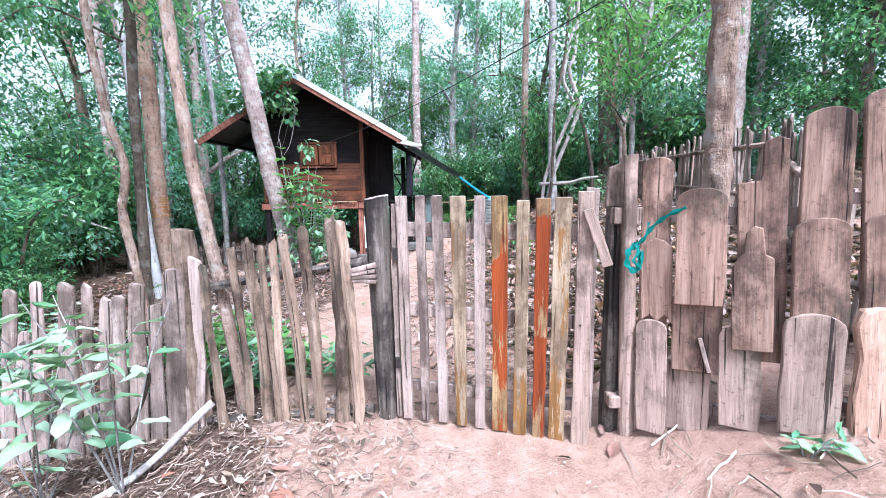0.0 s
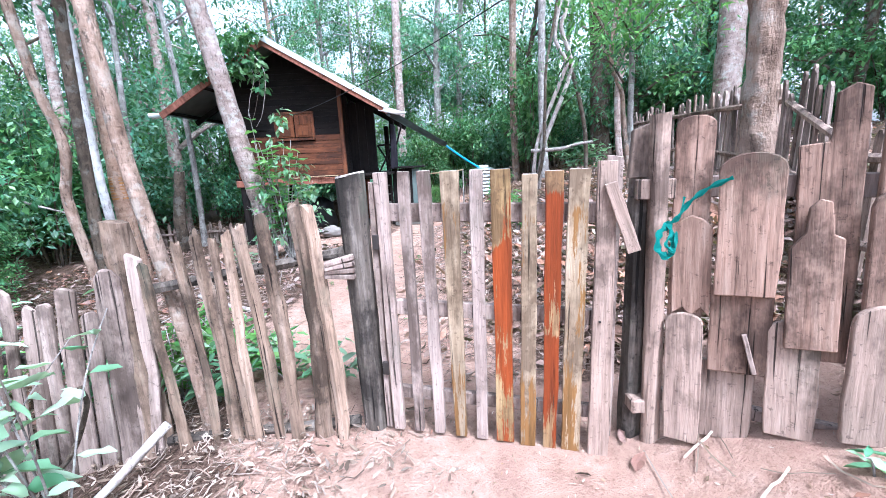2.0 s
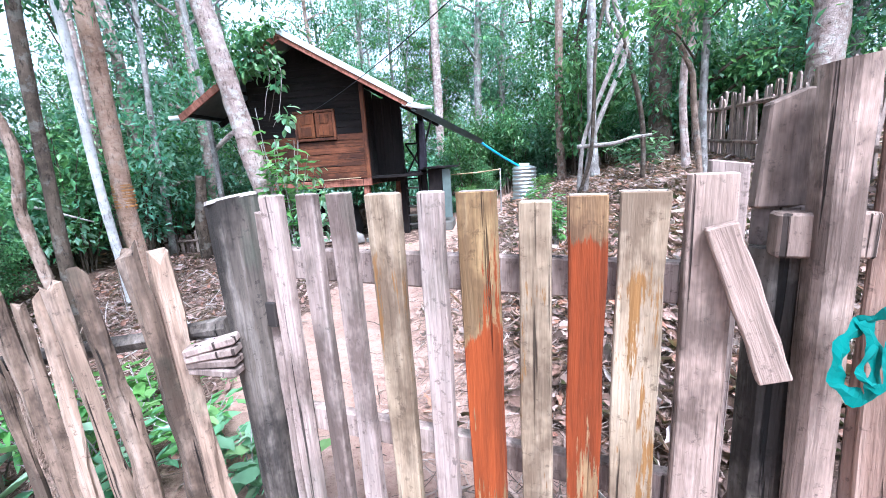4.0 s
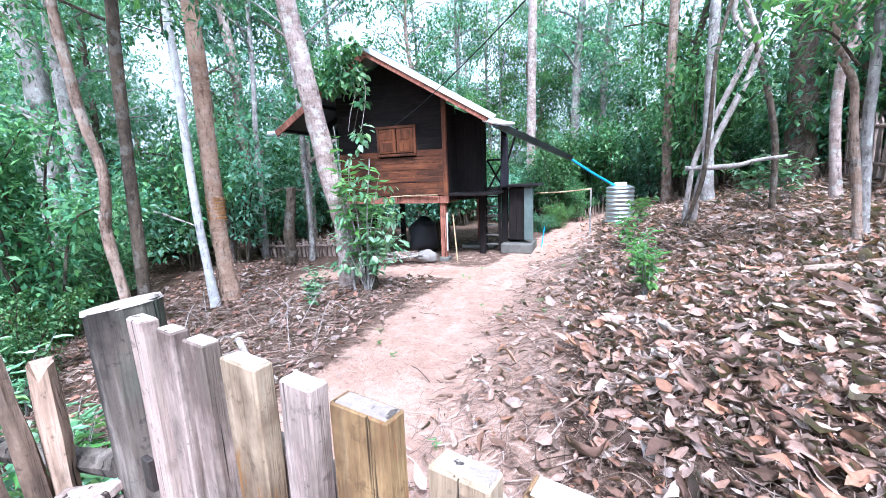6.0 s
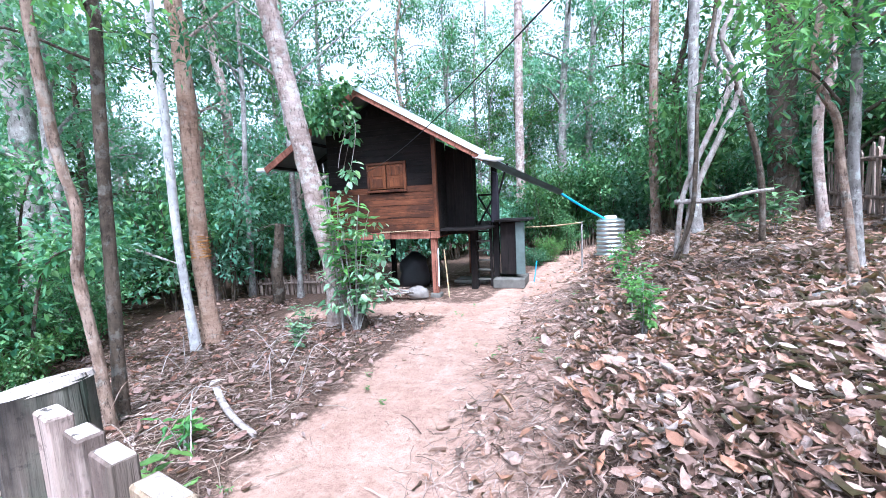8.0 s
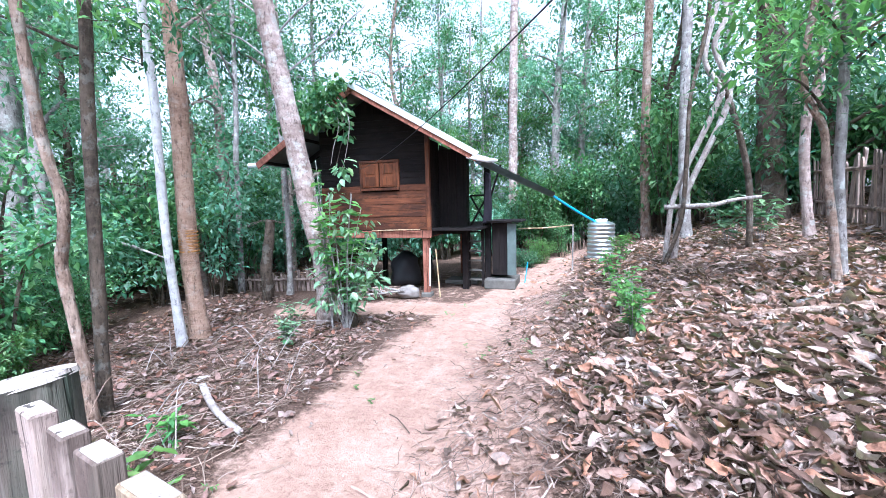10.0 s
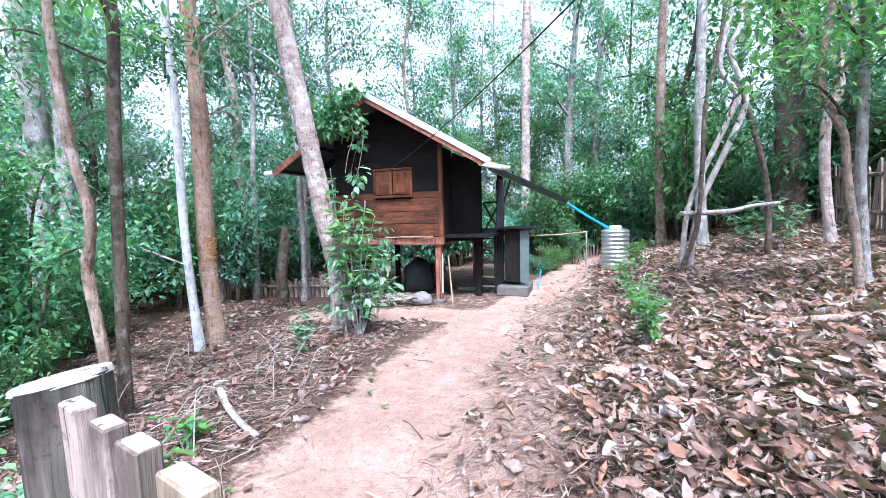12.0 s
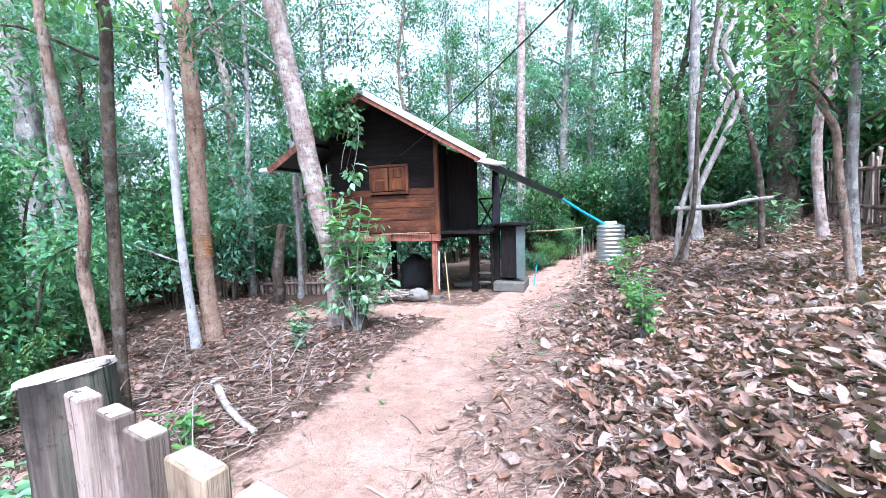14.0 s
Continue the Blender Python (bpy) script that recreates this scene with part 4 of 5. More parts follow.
# things under and beside the hut
def lump(name, at, sx, sy, sz, mt, label, cat, seed=1, amp=0.25):
    bm = bmesh.new()
    bmesh.ops.create_icosphere(bm, subdivisions=3, radius=1.0)
    for v in bm.verts:
        n = 1 + amp * noise.noise(v.co * 1.7 + Vector((seed * 3, 0, 0))) + amp * 0.5 * noise.noise(v.co * 4.5 + Vector((seed, 4, 0)))
        v.co = Vector((v.co.x * sx * n, v.co.y * sy * n, max(-0.6, v.co.z) * sz * n))
    return solo(name, bm, mt, label, cat, at=at, smooth=True)


lump("tarpaulin", (-2.85, 9.75, 0.22), 0.32, 0.28, 0.42, M_BLACK, "black plastic tarpaulin heaped under the hut", "tarpaulin", 2)
lump("sack", (-2.42, 8.82, 0.0), 0.20, 0.15, 0.13, M_SACK, "dirty grey sack lying by the hut post", "sack", 5, 0.35)
lump("basket", (-2.62, 10.3, 0.2), 0.2, 0.2, 0.35, M_BARKD, "dark woven basket under the hut", "basket", 9, 0.1)
for i in range(14):
    r = random.Random(i + 200)
    x, y, a = -2.85 + r.uniform(-0.35, 0.35), 8.75 + r.uniform(-0.2, 0.2), r.uniform(-0.5, 0.5)
    L = r.uniform(0.5, 0.9)
    z0 = -0.06 + 0.02 * i * 0.4
    solo("firewood_stick", tube_bm([(-L / 2 * math.cos(a), -L / 2 * math.sin(a), 0), (0.02, 0.01, 0.012), (L / 2 * math.cos(a), L / 2 * math.sin(a), 0.03)], [0.018, 0.02, 0.014], 7, 0.2, i), M_BARKG if i % 2 else M_PALE, "grey dry stick in the firewood pile", "stick", "firewood pile", at=(x, y, z0))
solo("bamboo_pole", tube_bm([(0, 0, 0), (-0.13, 0.2, 0.85)], [0.014, 0.012], 8), M_BAMB, "yellow bamboo pole leaning on the hut post", "pole", at=(-1.82, 8.86, -0.07))
solo("bamboo_pole", tube_bm([(0, 0, 0), (-0.03, 0.12, 0.68)], [0.012, 0.012], 8), M_WHITE, "pale stick leaning on the hut post", "pole", at=(-2.02, 8.90, 0.12))
for i in range(3):
    hput(part("bamboo_slat", box_bm(0.42, 0.03, 0.018, 0.003), M_BAMB, hut), -2.95 + 0.28 * i, 8.93 - 0.02 * i, 1.13 + 0.008 * i)
solo("washing_pole", tube_bm(spline([(-0.65, 10.6, 1.05), (-0.1, 10.7, 1.06), (0.45, 10.9, 1.10)], 4), [0.014] * 9, 7), M_BAMB, "thin bamboo pole stretched beside the shed", "pole")
solo("support_pole", tube_bm([(0.45, 10.9, 0.0), (0.45, 10.9, 1.12)], [0.02, 0.016], 7, 0.2), M_BARKG, "grey stake holding the bamboo pole", "stake")
solo("blue_stake", tube_bm([(-0.48, 10.35, -0.05), (-0.42, 10.35, 0.38)], [0.012, 0.012], 7), M_BLUE, "short blue plastic pipe stuck in the ground", "pipe")
# gutter, pipe and tank
gut = thing("gutter", "grey sheet-metal gutter sloping from the roof to the tank", "gutter", (-1.0, 8.7, 2.25))
g0, g1 = Vector((-1.02, 8.62, 2.30)), Vector((0.02, 11.0, 1.78))
bm = bmesh.new()
ax_ = (g1 - g0).normalized()
sd = ax_.cross(Vector((0, 0, 1))).normalized()
up_ = sd.cross(ax_)
ra = []
for t in lerp_list(0, 1, 9):
    c = g0 + (g1 - g0) * t - Vector(gut.location)
    ra.append([bm.verts.new(c + sd * (0.085 * math.cos(a)) - up_ * (0.085 * math.sin(a))) for a in lerp_list(0, math.pi, 9)])
for a, b in zip(ra, ra[1:]):
    for j in range(8):
        bm.faces.new((a[j], a[j + 1], b[j + 1], b[j]))
bmesh.ops.solidify(bm, geom=bm.faces, thickness=0.004)
part("channel", bm, M_BOX, gut, smooth=True)
TANKP = Vector((1.07, 11.95, 0.0))
TANKP.z = ground_z(1.07, 11.95)
part("pipe", tube_bm([p - Vector(gut.location) for p in spline([g1 - (g1 - g0) * 0.1, (0.02, 11.0, 1.74), (0.5, 11.5, 1.40), (0.98, 11.9, 1.10)], 5)], [0.026] * 16, 8), M_BLUE, gut, "bright blue plastic pipe")
tank = thing("water_tank", "ribbed steel water tank standing beside the path", "tank", TANKP)
prof = [(0.30, 0.0)]
for i in range(41):
    zz = 0.02 + 0.74 * i / 40
    prof.append((0.295 + 0.014 * math.sin(2 * math.pi * zz / 0.093), zz))
prof += [(0.27, 0.79), (0.16, 0.83), (0.12, 0.835)]
part("body", tube_bm([(0, 0, z_) for _, z_ in prof], [r_ for r_, _ in prof], 28), M_TANK, tank, smooth=True)
part("lid", tube_bm([(0, 0, 0.83), (0, 0, 0.87), (0, 0, 0.885)], [0.13, 0.135, 0.11], 20), M_WHITE, tank, "white round lid")
part("stand", tube_bm([(0, 0, -0.12), (0, 0, 0.015)], [0.36, 0.36], 20, 0.05), M_CONC, tank, "round concrete base")
# power wire
wire_pts = [Vector((-3.35, 8.92, 2.28)).lerp(Vector((1.40, 2.52, 2.62)), t) + Vector((0, 0, -0.18 * 4 * t * (1 - t))) for t in lerp_list(0, 1, 24)]
solo("power_cable", tube_bm(wire_pts, [0.0045] * 24, 6), M_BLACK, "thin black cable strung from a tree to the hut", "cable")


# ---- trees near the path ----
def tree(label, pts, r0, r1, mt, seed, grow=4.0, limbs=5, leaf=0.09, per=150, mat=None, clump=0.55, name="tree", crown=True, sides=14, flare=1.5, roughness=0.16, top_from=0.72, lump=3.0, fine=7):
    """A trunk through pts that goes on upwards by grow metres, with limbs and a loose crown."""
    r = random.Random(seed)
    P = [Vector(p) for p in pts]
    t = (P[-1] - P[-2]).normalized()
    t = (t + Vector((0, 0, 0.8))).normalized()
    if grow:
        P += [P[-1] + t * grow * 0.35 + Vector((r.uniform(-1, 1), r.uniform(-1, 1), 0)) * 0.15, P[-1] + t * grow + Vector((r.uniform(-1, 1), r.uniform(-1, 1), 0)) * 0.3]
    P[0] = P[0] - Vector((0, 0, 0.12))
    path = spline(P, fine)
    n = len(path)
    rad = [r0 * (1 - i / n) + r1 * i / n for i in range(n)]
    rad[0] *= flare
    rad[1] *= 1 + (flare - 1) * 0.5
    rad[2] *= 1 + (flare - 1) * 0.2
    base = path[0].copy()
    e = thing(name, label, "tree", base)
    part("trunk", tube_bm([p - base for p in path], rad, sides, roughness, seed, lump=lump), mt, e, smooth=True)
    clumps = []
    for i in range(limbs):
        f = r.uniform(top_from, 1.0)
        k = min(n - 2, int(f * n))
        a = r.uniform(0, 6.28)
        L = r.uniform(0.8, 1.8) * (0.6 + grow * 0.12)
        p0 = path[k]
        p1 = p0 + Vector((math.cos(a) * L * 0.6, math.sin(a) * L * 0.6, L * 0.45))
        p2 = p0 + Vector((math.cos(a) * L * 1.1, math.sin(a) * L * 1.1, L * r.uniform(0.4, 0.9)))
        q = spline([p0, p1, p2], 4)
        part("limb", tube_bm([v - base for v in q], lerp_list(rad[k] * 0.5, 0.012, len(q)), 7, 0.15, i), mt, e, smooth=True)
        for v in q[3:]:
            if r.random() < 0.8:
                c = v - base
                clumps.append((c.x + r.uniform(-0.3, 0.3), c.y + r.uniform(-0.3, 0.3), c.z + r.uniform(-0.2, 0.3), r.uniform(0.6, 1.3) * clump))
    if crown and clumps:
        me = crown_mesh("crown", clumps, per, leaf, mat or M_LEAF)
        o = new("crown", me)
        o.parent = e
    return e


tree("pale leaning tree trunk with blotched smooth bark", [(-3.05, 7.16, -0.16), (-3.04, 7.15, 0.67), (-3.15, 7.04, 1.53), (-3.28, 6.94, 2.59), (-3.44, 6.83, 3.75), (-3.53, 6.77, 4.49)], 0.152, 0.115, M_BARKP, 1, 4, roughness=0.14, lump=6, fine=14, sides=18)
tree("brown straight tree with orange rope round it", [(-4.61, 6.37, -0.27), (-4.64, 6.33, 1.08), (-4.63, 6.35, 2.60), (-4.62, 6.35, 4.06), (-4.65, 6.32, 4.49)], 0.118, 0.09, M_BARKO, 2, 4)
tree("slim tree with bark coloured white as brightly lit", [(-4.58, 6.07, -0.27), (-4.63, 6.01, 1.27), (-4.63, 6.02, 3.07), (-4.65, 5.99, 3.92), (-4.64, 5.99, 4.34)], 0.056, 0.045, M_BARKW, 3, 4)
tree("slim dark mossy tree", [(-3.45, 4.37, -0.20), (-3.42, 4.42, 1.07), (-3.39, 4.47, 2.45), (-3.37, 4.51, 3.40)], 0.052, 0.042, M_BARKD, 4, 5)
tree("crooked slim brown tree", [(-3.31, 4.22, -0.2), (-3.37, 4.20, 0.55), (-3.42, 4.18, 1.15), (-3.36, 4.20, 1.6), (-3.47, 4.17, 2.2), (-3.53, 4.15, 3.3)], 0.042, 0.034, M_BARKB, 5, 4, roughness=0.3, lump=7, fine=12)
tree("large pale grey tree among undergrowth", [(-9.07, 6.62, -0.28), (-9.06, 6.64, 0.91), (-9.03, 6.69, 1.97), (-9.01, 6.74, 3.52), (-9.05, 6.66, 5.09)], 0.20, 0.17, M_BARKG, 6, 5)
tree("slim leaning tree rising behind the picket fence", [(-1.33, 2.50, -0.2), (-1.45, 2.52, 0.7), (-1.56, 2.54, 1.35), (-1.62, 2.55, 2.0), (-1.68, 2.56, 2.8)], 0.038, 0.034, M_BARKB, 7, 5)
tree("rough brown tree standing behind the plank fence", [(1.46, 2.50, -0.05), (1.47, 2.50, 1.0), (1.45, 2.51, 2.0), (1.44, 2.52, 3.2)], 0.068, 0.060, M_BARKB, 8, 5, flare=1.2, roughness=0.35, lump=11, fine=22, sides=22)
tree("stout pale tree by the bank fence", [(6.2, 9.9, 1.5), (6.22, 9.92, 3.2), (6.25, 9.95, 5.2), (6.28, 9.98, 7.0)], 0.27, 0.23, M_BARKP, 9, 5)
tree("slim grey tree on the bank", [(2.26, 13.49, 0.59), (2.18, 13.50, 2.43), (2.17, 13.51, 3.80), (2.18, 13.50, 5.79), (2.20, 13.50, 6.44)], 0.11, 0.085, M_BARKB, 10, 5)
tree("slim grey tree on the bank", [(2.76, 11.83, 0.73), (2.67, 11.85, 2.25), (2.64, 11.86, 3.96), (2.64, 11.85, 5.60)], 0.105, 0.08, M_BARKG, 11, 5)
tree("dark thick tree at the edge of the wood", [(4.35, 12.1, 1.0), (4.3, 12.15, 2.9), (4.2, 12.2, 5.0)], 0.26, 0.2, M_BARKD, 12, 6)
tree("short pale crooked trunk on the bank", [(3.66, 9.08, 0.94), (3.55, 9.13, 1.96), (3.54, 9.13, 2.72), (3.64, 9.09, 3.07)], 0.065, 0.055, M_BARKP, 13, 1.2, 4, mat=M_LEAFY)
tree("thin leafy young tree on the bank", [(2.74, 6.59, 0.75), (2.67, 6.63, 1.31), (2.61, 6.66, 1.80), (2.58, 6.68, 2.15)], 0.036, 0.028, M_BARKB, 14, 1.4, 6, mat=M_LEAFY, leaf=0.11, clump=0.42)
tree("thin leafy young tree on the bank", [(2.82, 6.71, 0.77), (2.78, 6.73, 1.30), (2.75, 6.75, 1.80), (2.74, 6.75, 2.54), (2.73, 6.76, 3.10)], 0.045, 0.034, M_BARKG, 15, 1.6, 8, mat=M_LEAFY, leaf=0.12, clump=0.5, top_from=0.6)
tree("thin pale tree behind the leaning trunk", [(-7.28, 8.85, -0.28), (-7.32, 8.81, 1.08), (-7.40, 8.72, 2.45), (-7.38, 8.75, 3.78)], 0.10, 0.07, M_BARKP, 16, 5)
tree("thin grey sapling trunk", [(-6.71, 9.31, -0.28), (-6.67, 9.35, 1.30), (-6.65, 9.37, 2.59)], 0.065, 0.045, M_BARKG, 17, 4)
tree("thin grey sapling trunk", [(-5.39, 9.30, -0.28), (-5.36, 9.33, 0.91), (-5.36, 9.33, 2.14)], 0.06, 0.045, M_BARKG, 18, 4)
tree("tall pale trunk behind the hut", [(-1.7, 17.5, -0.1), (-1.65, 17.5, 4), (-1.6, 17.5, 8)], 0.17, 0.12, M_BARKP, 19, 5)
# rope on the brown tree
bm = tube_bm([(0.121 * math.cos(a), 0.121 * math.sin(a), 0.0042 * a + 0.008 * math.sin(0.37 * a)) for a in lerp_list(0, 6.28 * 12, 220)], [0.006] * 220, 5)
solo("rope", bm, M_ROPE, "frayed orange rope wound round the brown tree", "rope", at=(-4.64, 6.34, 0.98))
# stumps and leaning dead sticks
solo("snag", tube_bm(spline([(-5.46, 8.72, -0.35), (-5.45, 8.72, 0.49), (-5.38, 8.78, 1.1), (-5.35, 8.81, 1.37)], 5), lerp_list(0.115, 0.08, 16), 10, 0.4, 31), M_BARKD, "dark dead tree snag", "snag", smooth=True)
solo("snag", tube_bm(spline([(-2.53, 7.03, -0.2), (-2.60, 6.98, 0.38), (-2.68, 6.94, 0.88), (-2.72, 6.93, 1.1)], 5), lerp_list(0.095, 0.06, 16), 10, 0.25, 32), M_BARKD, "dark leaning stump beside the leafy sapling", "snag", smooth=True)
# lianas
liana = thing("liana_clump", "pale twisted lianas with a bare side branch", "liana", (1.85, 9.25, 0.45))
for pts, r0, r1, mt in (
    ([(1.85, 9.27, 0.45), (1.88, 9.26, 1.03), (1.98, 9.24, 1.72), (2.44, 9.15, 2.92), (2.49, 9.14, 3.15), (2.30, 9.18, 3.52), (2.29, 9.18, 3.82), (2.45, 9.2, 4.8), (2.4, 9.3, 6.5)], 0.042, 0.034, M_VINE),
    ([(1.98, 9.30, 0.45), (2.08, 9.28, 1.52), (2.55, 9.2, 2.78), (2.60, 9.2, 3.2), (2.40, 9.2, 3.8), (2.52, 9.2, 4.3), (2.6, 9.3, 6.5)], 0.046, 0.036, M_VINE),
    ([(1.79, 9.18, 0.45), (2.02, 9.13, 1.21), (2.07, 9.12, 2.05), (2.09, 9.12, 3.03), (2.22, 9.09, 3.80), (2.29, 9.08, 4.39), (2.4, 9.0, 6.4)], 0.034, 0.024, M_BARKD),
    ([(3.0, 9.3, 0.7), (2.97, 9.3, 1.6), (2.87, 9.28, 2.2), (2.62, 9.2, 3.0), (2.52, 9.2, 3.3)], 0.045, 0.04, M_BARKD),
    ([(1.82, 9.27, 1.45), (2.42, 9.15, 1.47), (2.7, 9.1, 1.54), (3.02, 9.03, 1.58)], 0.04, 0.022, M_VINE),
):
    q = spline(pts, 6)
    part("stem", tube_bm([p - Vector(liana.location) for p in q], lerp_list(r0, r1, len(q)), 9, 0.2, int(r0 * 999)), mt, liana, smooth=True)


# ---- forest ----
def tree_kit(seed, h, leaf, per, mt, trunk_r, bm_mat, low=0.10):
    """A forest tree at the origin, to be copied."""
    r = random.Random(seed)
    e = thing("forest_tree", "tall slender forest tree with a loose green crown", "tree", (0, 0, 0), "forest trees round the clearing")
    path = spline([(0, 0, -0.3), (r.uniform(-.2, .2), r.uniform(-.2, .2), h * 0.33), (r.uniform(-.5, .5), r.uniform(-.5, .5), h * 0.66), (r.uniform(-.7, .7), r.uniform(-.7, .7), h)], 6)
    rad = lerp_list(trunk_r, trunk_r * 0.25, len(path))
    part("trunk", tube_bm(path, rad, 9, 0.15, seed), bm_mat, e, smooth=True)
    clumps = []
    for i in range(20):
        f = low + (1 - low) * (i + r.random()) / 20
        k = min(len(path) - 2, int(f * len(path)))
        a = r.uniform(0, 6.28)
        L = r.uniform(0.9, 2.3) * (1.15 - 0.55 * f)
        p0 = path[k]
        p2 = p0 + Vector((math.cos(a) * L, math.sin(a) * L, L * r.uniform(-0.1, 0.6)))
        p1 = (p0 + p2) / 2 + Vector((0, 0, 0.15 * L))
        q = spline([p0, p1, p2], 3)
        part("limb", tube_bm(q, lerp_list(rad[k] * 0.45, 0.015, len(q)), 5), bm_mat, e, smooth=True)
        for v in q[2:]:
            for _ in range(2 if f < 0.6 else 1):
                clumps.append((v.x + r.uniform(-.6, .6), v.y + r.uniform(-.6, .6), v.z + r.uniform(-.5, .5), r.uniform(0.25, 0.62)))
    o = new("crown", crown_mesh("crown", clumps, per, leaf, mt))
    o.parent = e
    return e


def scatter(kits, spots, name=None):
    for i, (x, y, s, a) in enumerate(spots):
        k = kits[i % len(kits)]
        m = Matrix.Translation((x, y, ground_z(x, y) - 0.1)) @ Matrix.Rotation(a, 4, "Z")
        if i < len(kits):
            k.matrix_basis = m @ Matrix.Diagonal((s, s, s, 1))
        else:
            c = copy_thing(k, m)
            c.scale = (s, s, s)


def free(x, y):
    """True where a tree may stand: off the path, the clearing and the hut."""
    if abs(x - path_x(y)) < 1.7 and -3 < y < 15:
        return False
    if -6.3 < x < 0.4 and 6.0 < y < 14.5:
        return False
    if -4.2 < x < 4.2 and -4.0 < y < 9.5:
        return False
    return True


kits = [tree_kit(60 + i, h, lf, per, mt, tr, bk) for i, (h, lf, per, mt, tr, bk) in enumerate((
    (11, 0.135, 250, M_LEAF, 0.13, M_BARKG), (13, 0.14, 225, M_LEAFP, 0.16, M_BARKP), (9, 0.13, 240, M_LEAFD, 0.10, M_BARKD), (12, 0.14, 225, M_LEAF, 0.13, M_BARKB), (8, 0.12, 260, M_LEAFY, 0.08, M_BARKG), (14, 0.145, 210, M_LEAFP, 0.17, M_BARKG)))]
spots = []
r = random.Random(77)
tries = 0
while len(spots) < 88 and tries < 9000:
    tries += 1
    a = r.uniform(-2.2, 2.2) if r.random() < 0.85 else r.uniform(0, 6.28)
    d = 9.5 + 22 * r.random() ** 0.8
    x, y = 0.4 + d * math.sin(a * 0.75), 2 + d * math.cos(a * 0.75)
    gap = abs(math.atan2(x - 0.4, y - 2) + 0.47) < 0.09 or (x < -3 and y < 4.5)
    if gap or not free(x, y) or any((x - p[0]) ** 2 + (y - p[1]) ** 2 < 3.2 for p in spots):
        continue
    spots.append((x, y, r.uniform(0.75, 1.2), r.uniform(0, 6.28)))
for x, y in ((-3.5, 21), (0.8, 20.5), (-5.5, 22.5), (-2.2, 25), (2.6, 22), (-6.5, 18.5), (-0.4, 24), (-4.6, 27), (-7.6, 21), (-8.2, 10.5), (-10.2, 8.2), (-11, 12), (-9, 14.2), (-13, 9.5), (-6, -11), (-2.5, -12.5), (1.5, -11.5), (5.5, -12), (9, -9), (11, -3), (10, 2), (-12, -3)):
    spots.append((x, y, r.uniform(0.85, 1.15), r.uniform(0, 6.28)))
scatter(kits, spots)


def bush_kit(seed, w, h, leaf, per, mt, name, label, group, stems=9):
    r = random.Random(seed)
    e = thing(name, label, "bush", (0, 0, 0), group)
    cl = []
    for i in range(stems):
        a, f = r.uniform(0, 6.28), r.uniform(0.35, 1.0)
        tip = Vector((math.cos(a) * w * f, math.sin(a) * w * f, h * r.uniform(0.45, 1.0)))
        q = spline([(0.1 * math.cos(a), 0.1 * math.sin(a), -0.1), tip * 0.5 + Vector((0, 0, 0.15 * h)), tip], 4)
        part("stem", tube_bm(q, lerp_list(0.02, 0.006, len(q)), 5), M_BARKD, e)
        for v in q[2:]:
            cl.append((v.x, v.y, v.z, r.uniform(0.22, 0.5) * (0.4 + w * 0.5)))
    o = new("foliage", crown_mesh("foliage", cl, per, leaf, mt))
    o.parent = e
    return e


bkits = [bush_kit(90 + i, w, h, lf, per, mt, "bush", "dense dark green forest shrub", "undergrowth shrubs") for i, (w, h, lf, per, mt) in enumerate((
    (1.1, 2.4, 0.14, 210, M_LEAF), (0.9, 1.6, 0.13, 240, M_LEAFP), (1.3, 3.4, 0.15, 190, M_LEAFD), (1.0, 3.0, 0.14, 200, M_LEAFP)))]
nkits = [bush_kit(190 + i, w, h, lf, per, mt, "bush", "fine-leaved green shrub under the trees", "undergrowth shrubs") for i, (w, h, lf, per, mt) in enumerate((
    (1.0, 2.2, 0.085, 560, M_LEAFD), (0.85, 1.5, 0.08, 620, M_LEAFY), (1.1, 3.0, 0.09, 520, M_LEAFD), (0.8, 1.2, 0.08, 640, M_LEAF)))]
bs = []
tries = 0
while len(bs) < 175 and tries < 9000:
    tries += 1
    if r.random() < 0.45:
        x, y = r.uniform(-13, -4.6), r.uniform(1.5, 14)
        if x > -6.0 and y > 4.6:
            continue
    elif r.random() < 0.3:
        x, y = r.uniform(-8, 5), r.uniform(14.8, 18)
    else:
        a = r.uniform(-1.2, 1.15)
        d = r.uniform(11, 21)
        x, y = 0.4 + d * math.sin(a), 2 + d * math.cos(a)
    if (not free(x, y) and y < 14.8) or (x > -6.6 and y > 5.2 and x < 0.6 and y < 14.6) or (0.6 < x < 4.6 and y < 12.5):
        continue
    if any((x - p[0]) ** 2 + (y - p[1]) ** 2 < 0.8 for p in bs):
        continue
    bs.append((x, y, r.uniform(0.7, 1.3), r.uniform(0, 6.28)))
near = [s for s in bs if s[0] < -3 and math.hypot(s[0], s[1] - 2) < 9]
for x, y in ((-4.6, 3.9), (-5.4, 4.6), (-5.0, 3.2), (-4.2, 3.3), (-6.2, 5.5), (-0.35, 13.0), (0.15, 14.2), (-0.75, 12.4), (-0.1, 15.2)):
    near.append((x, y, 0.5, x * 9))
scatter(nkits, near)
scatter(bkits, [s for s in bs if s not in near])


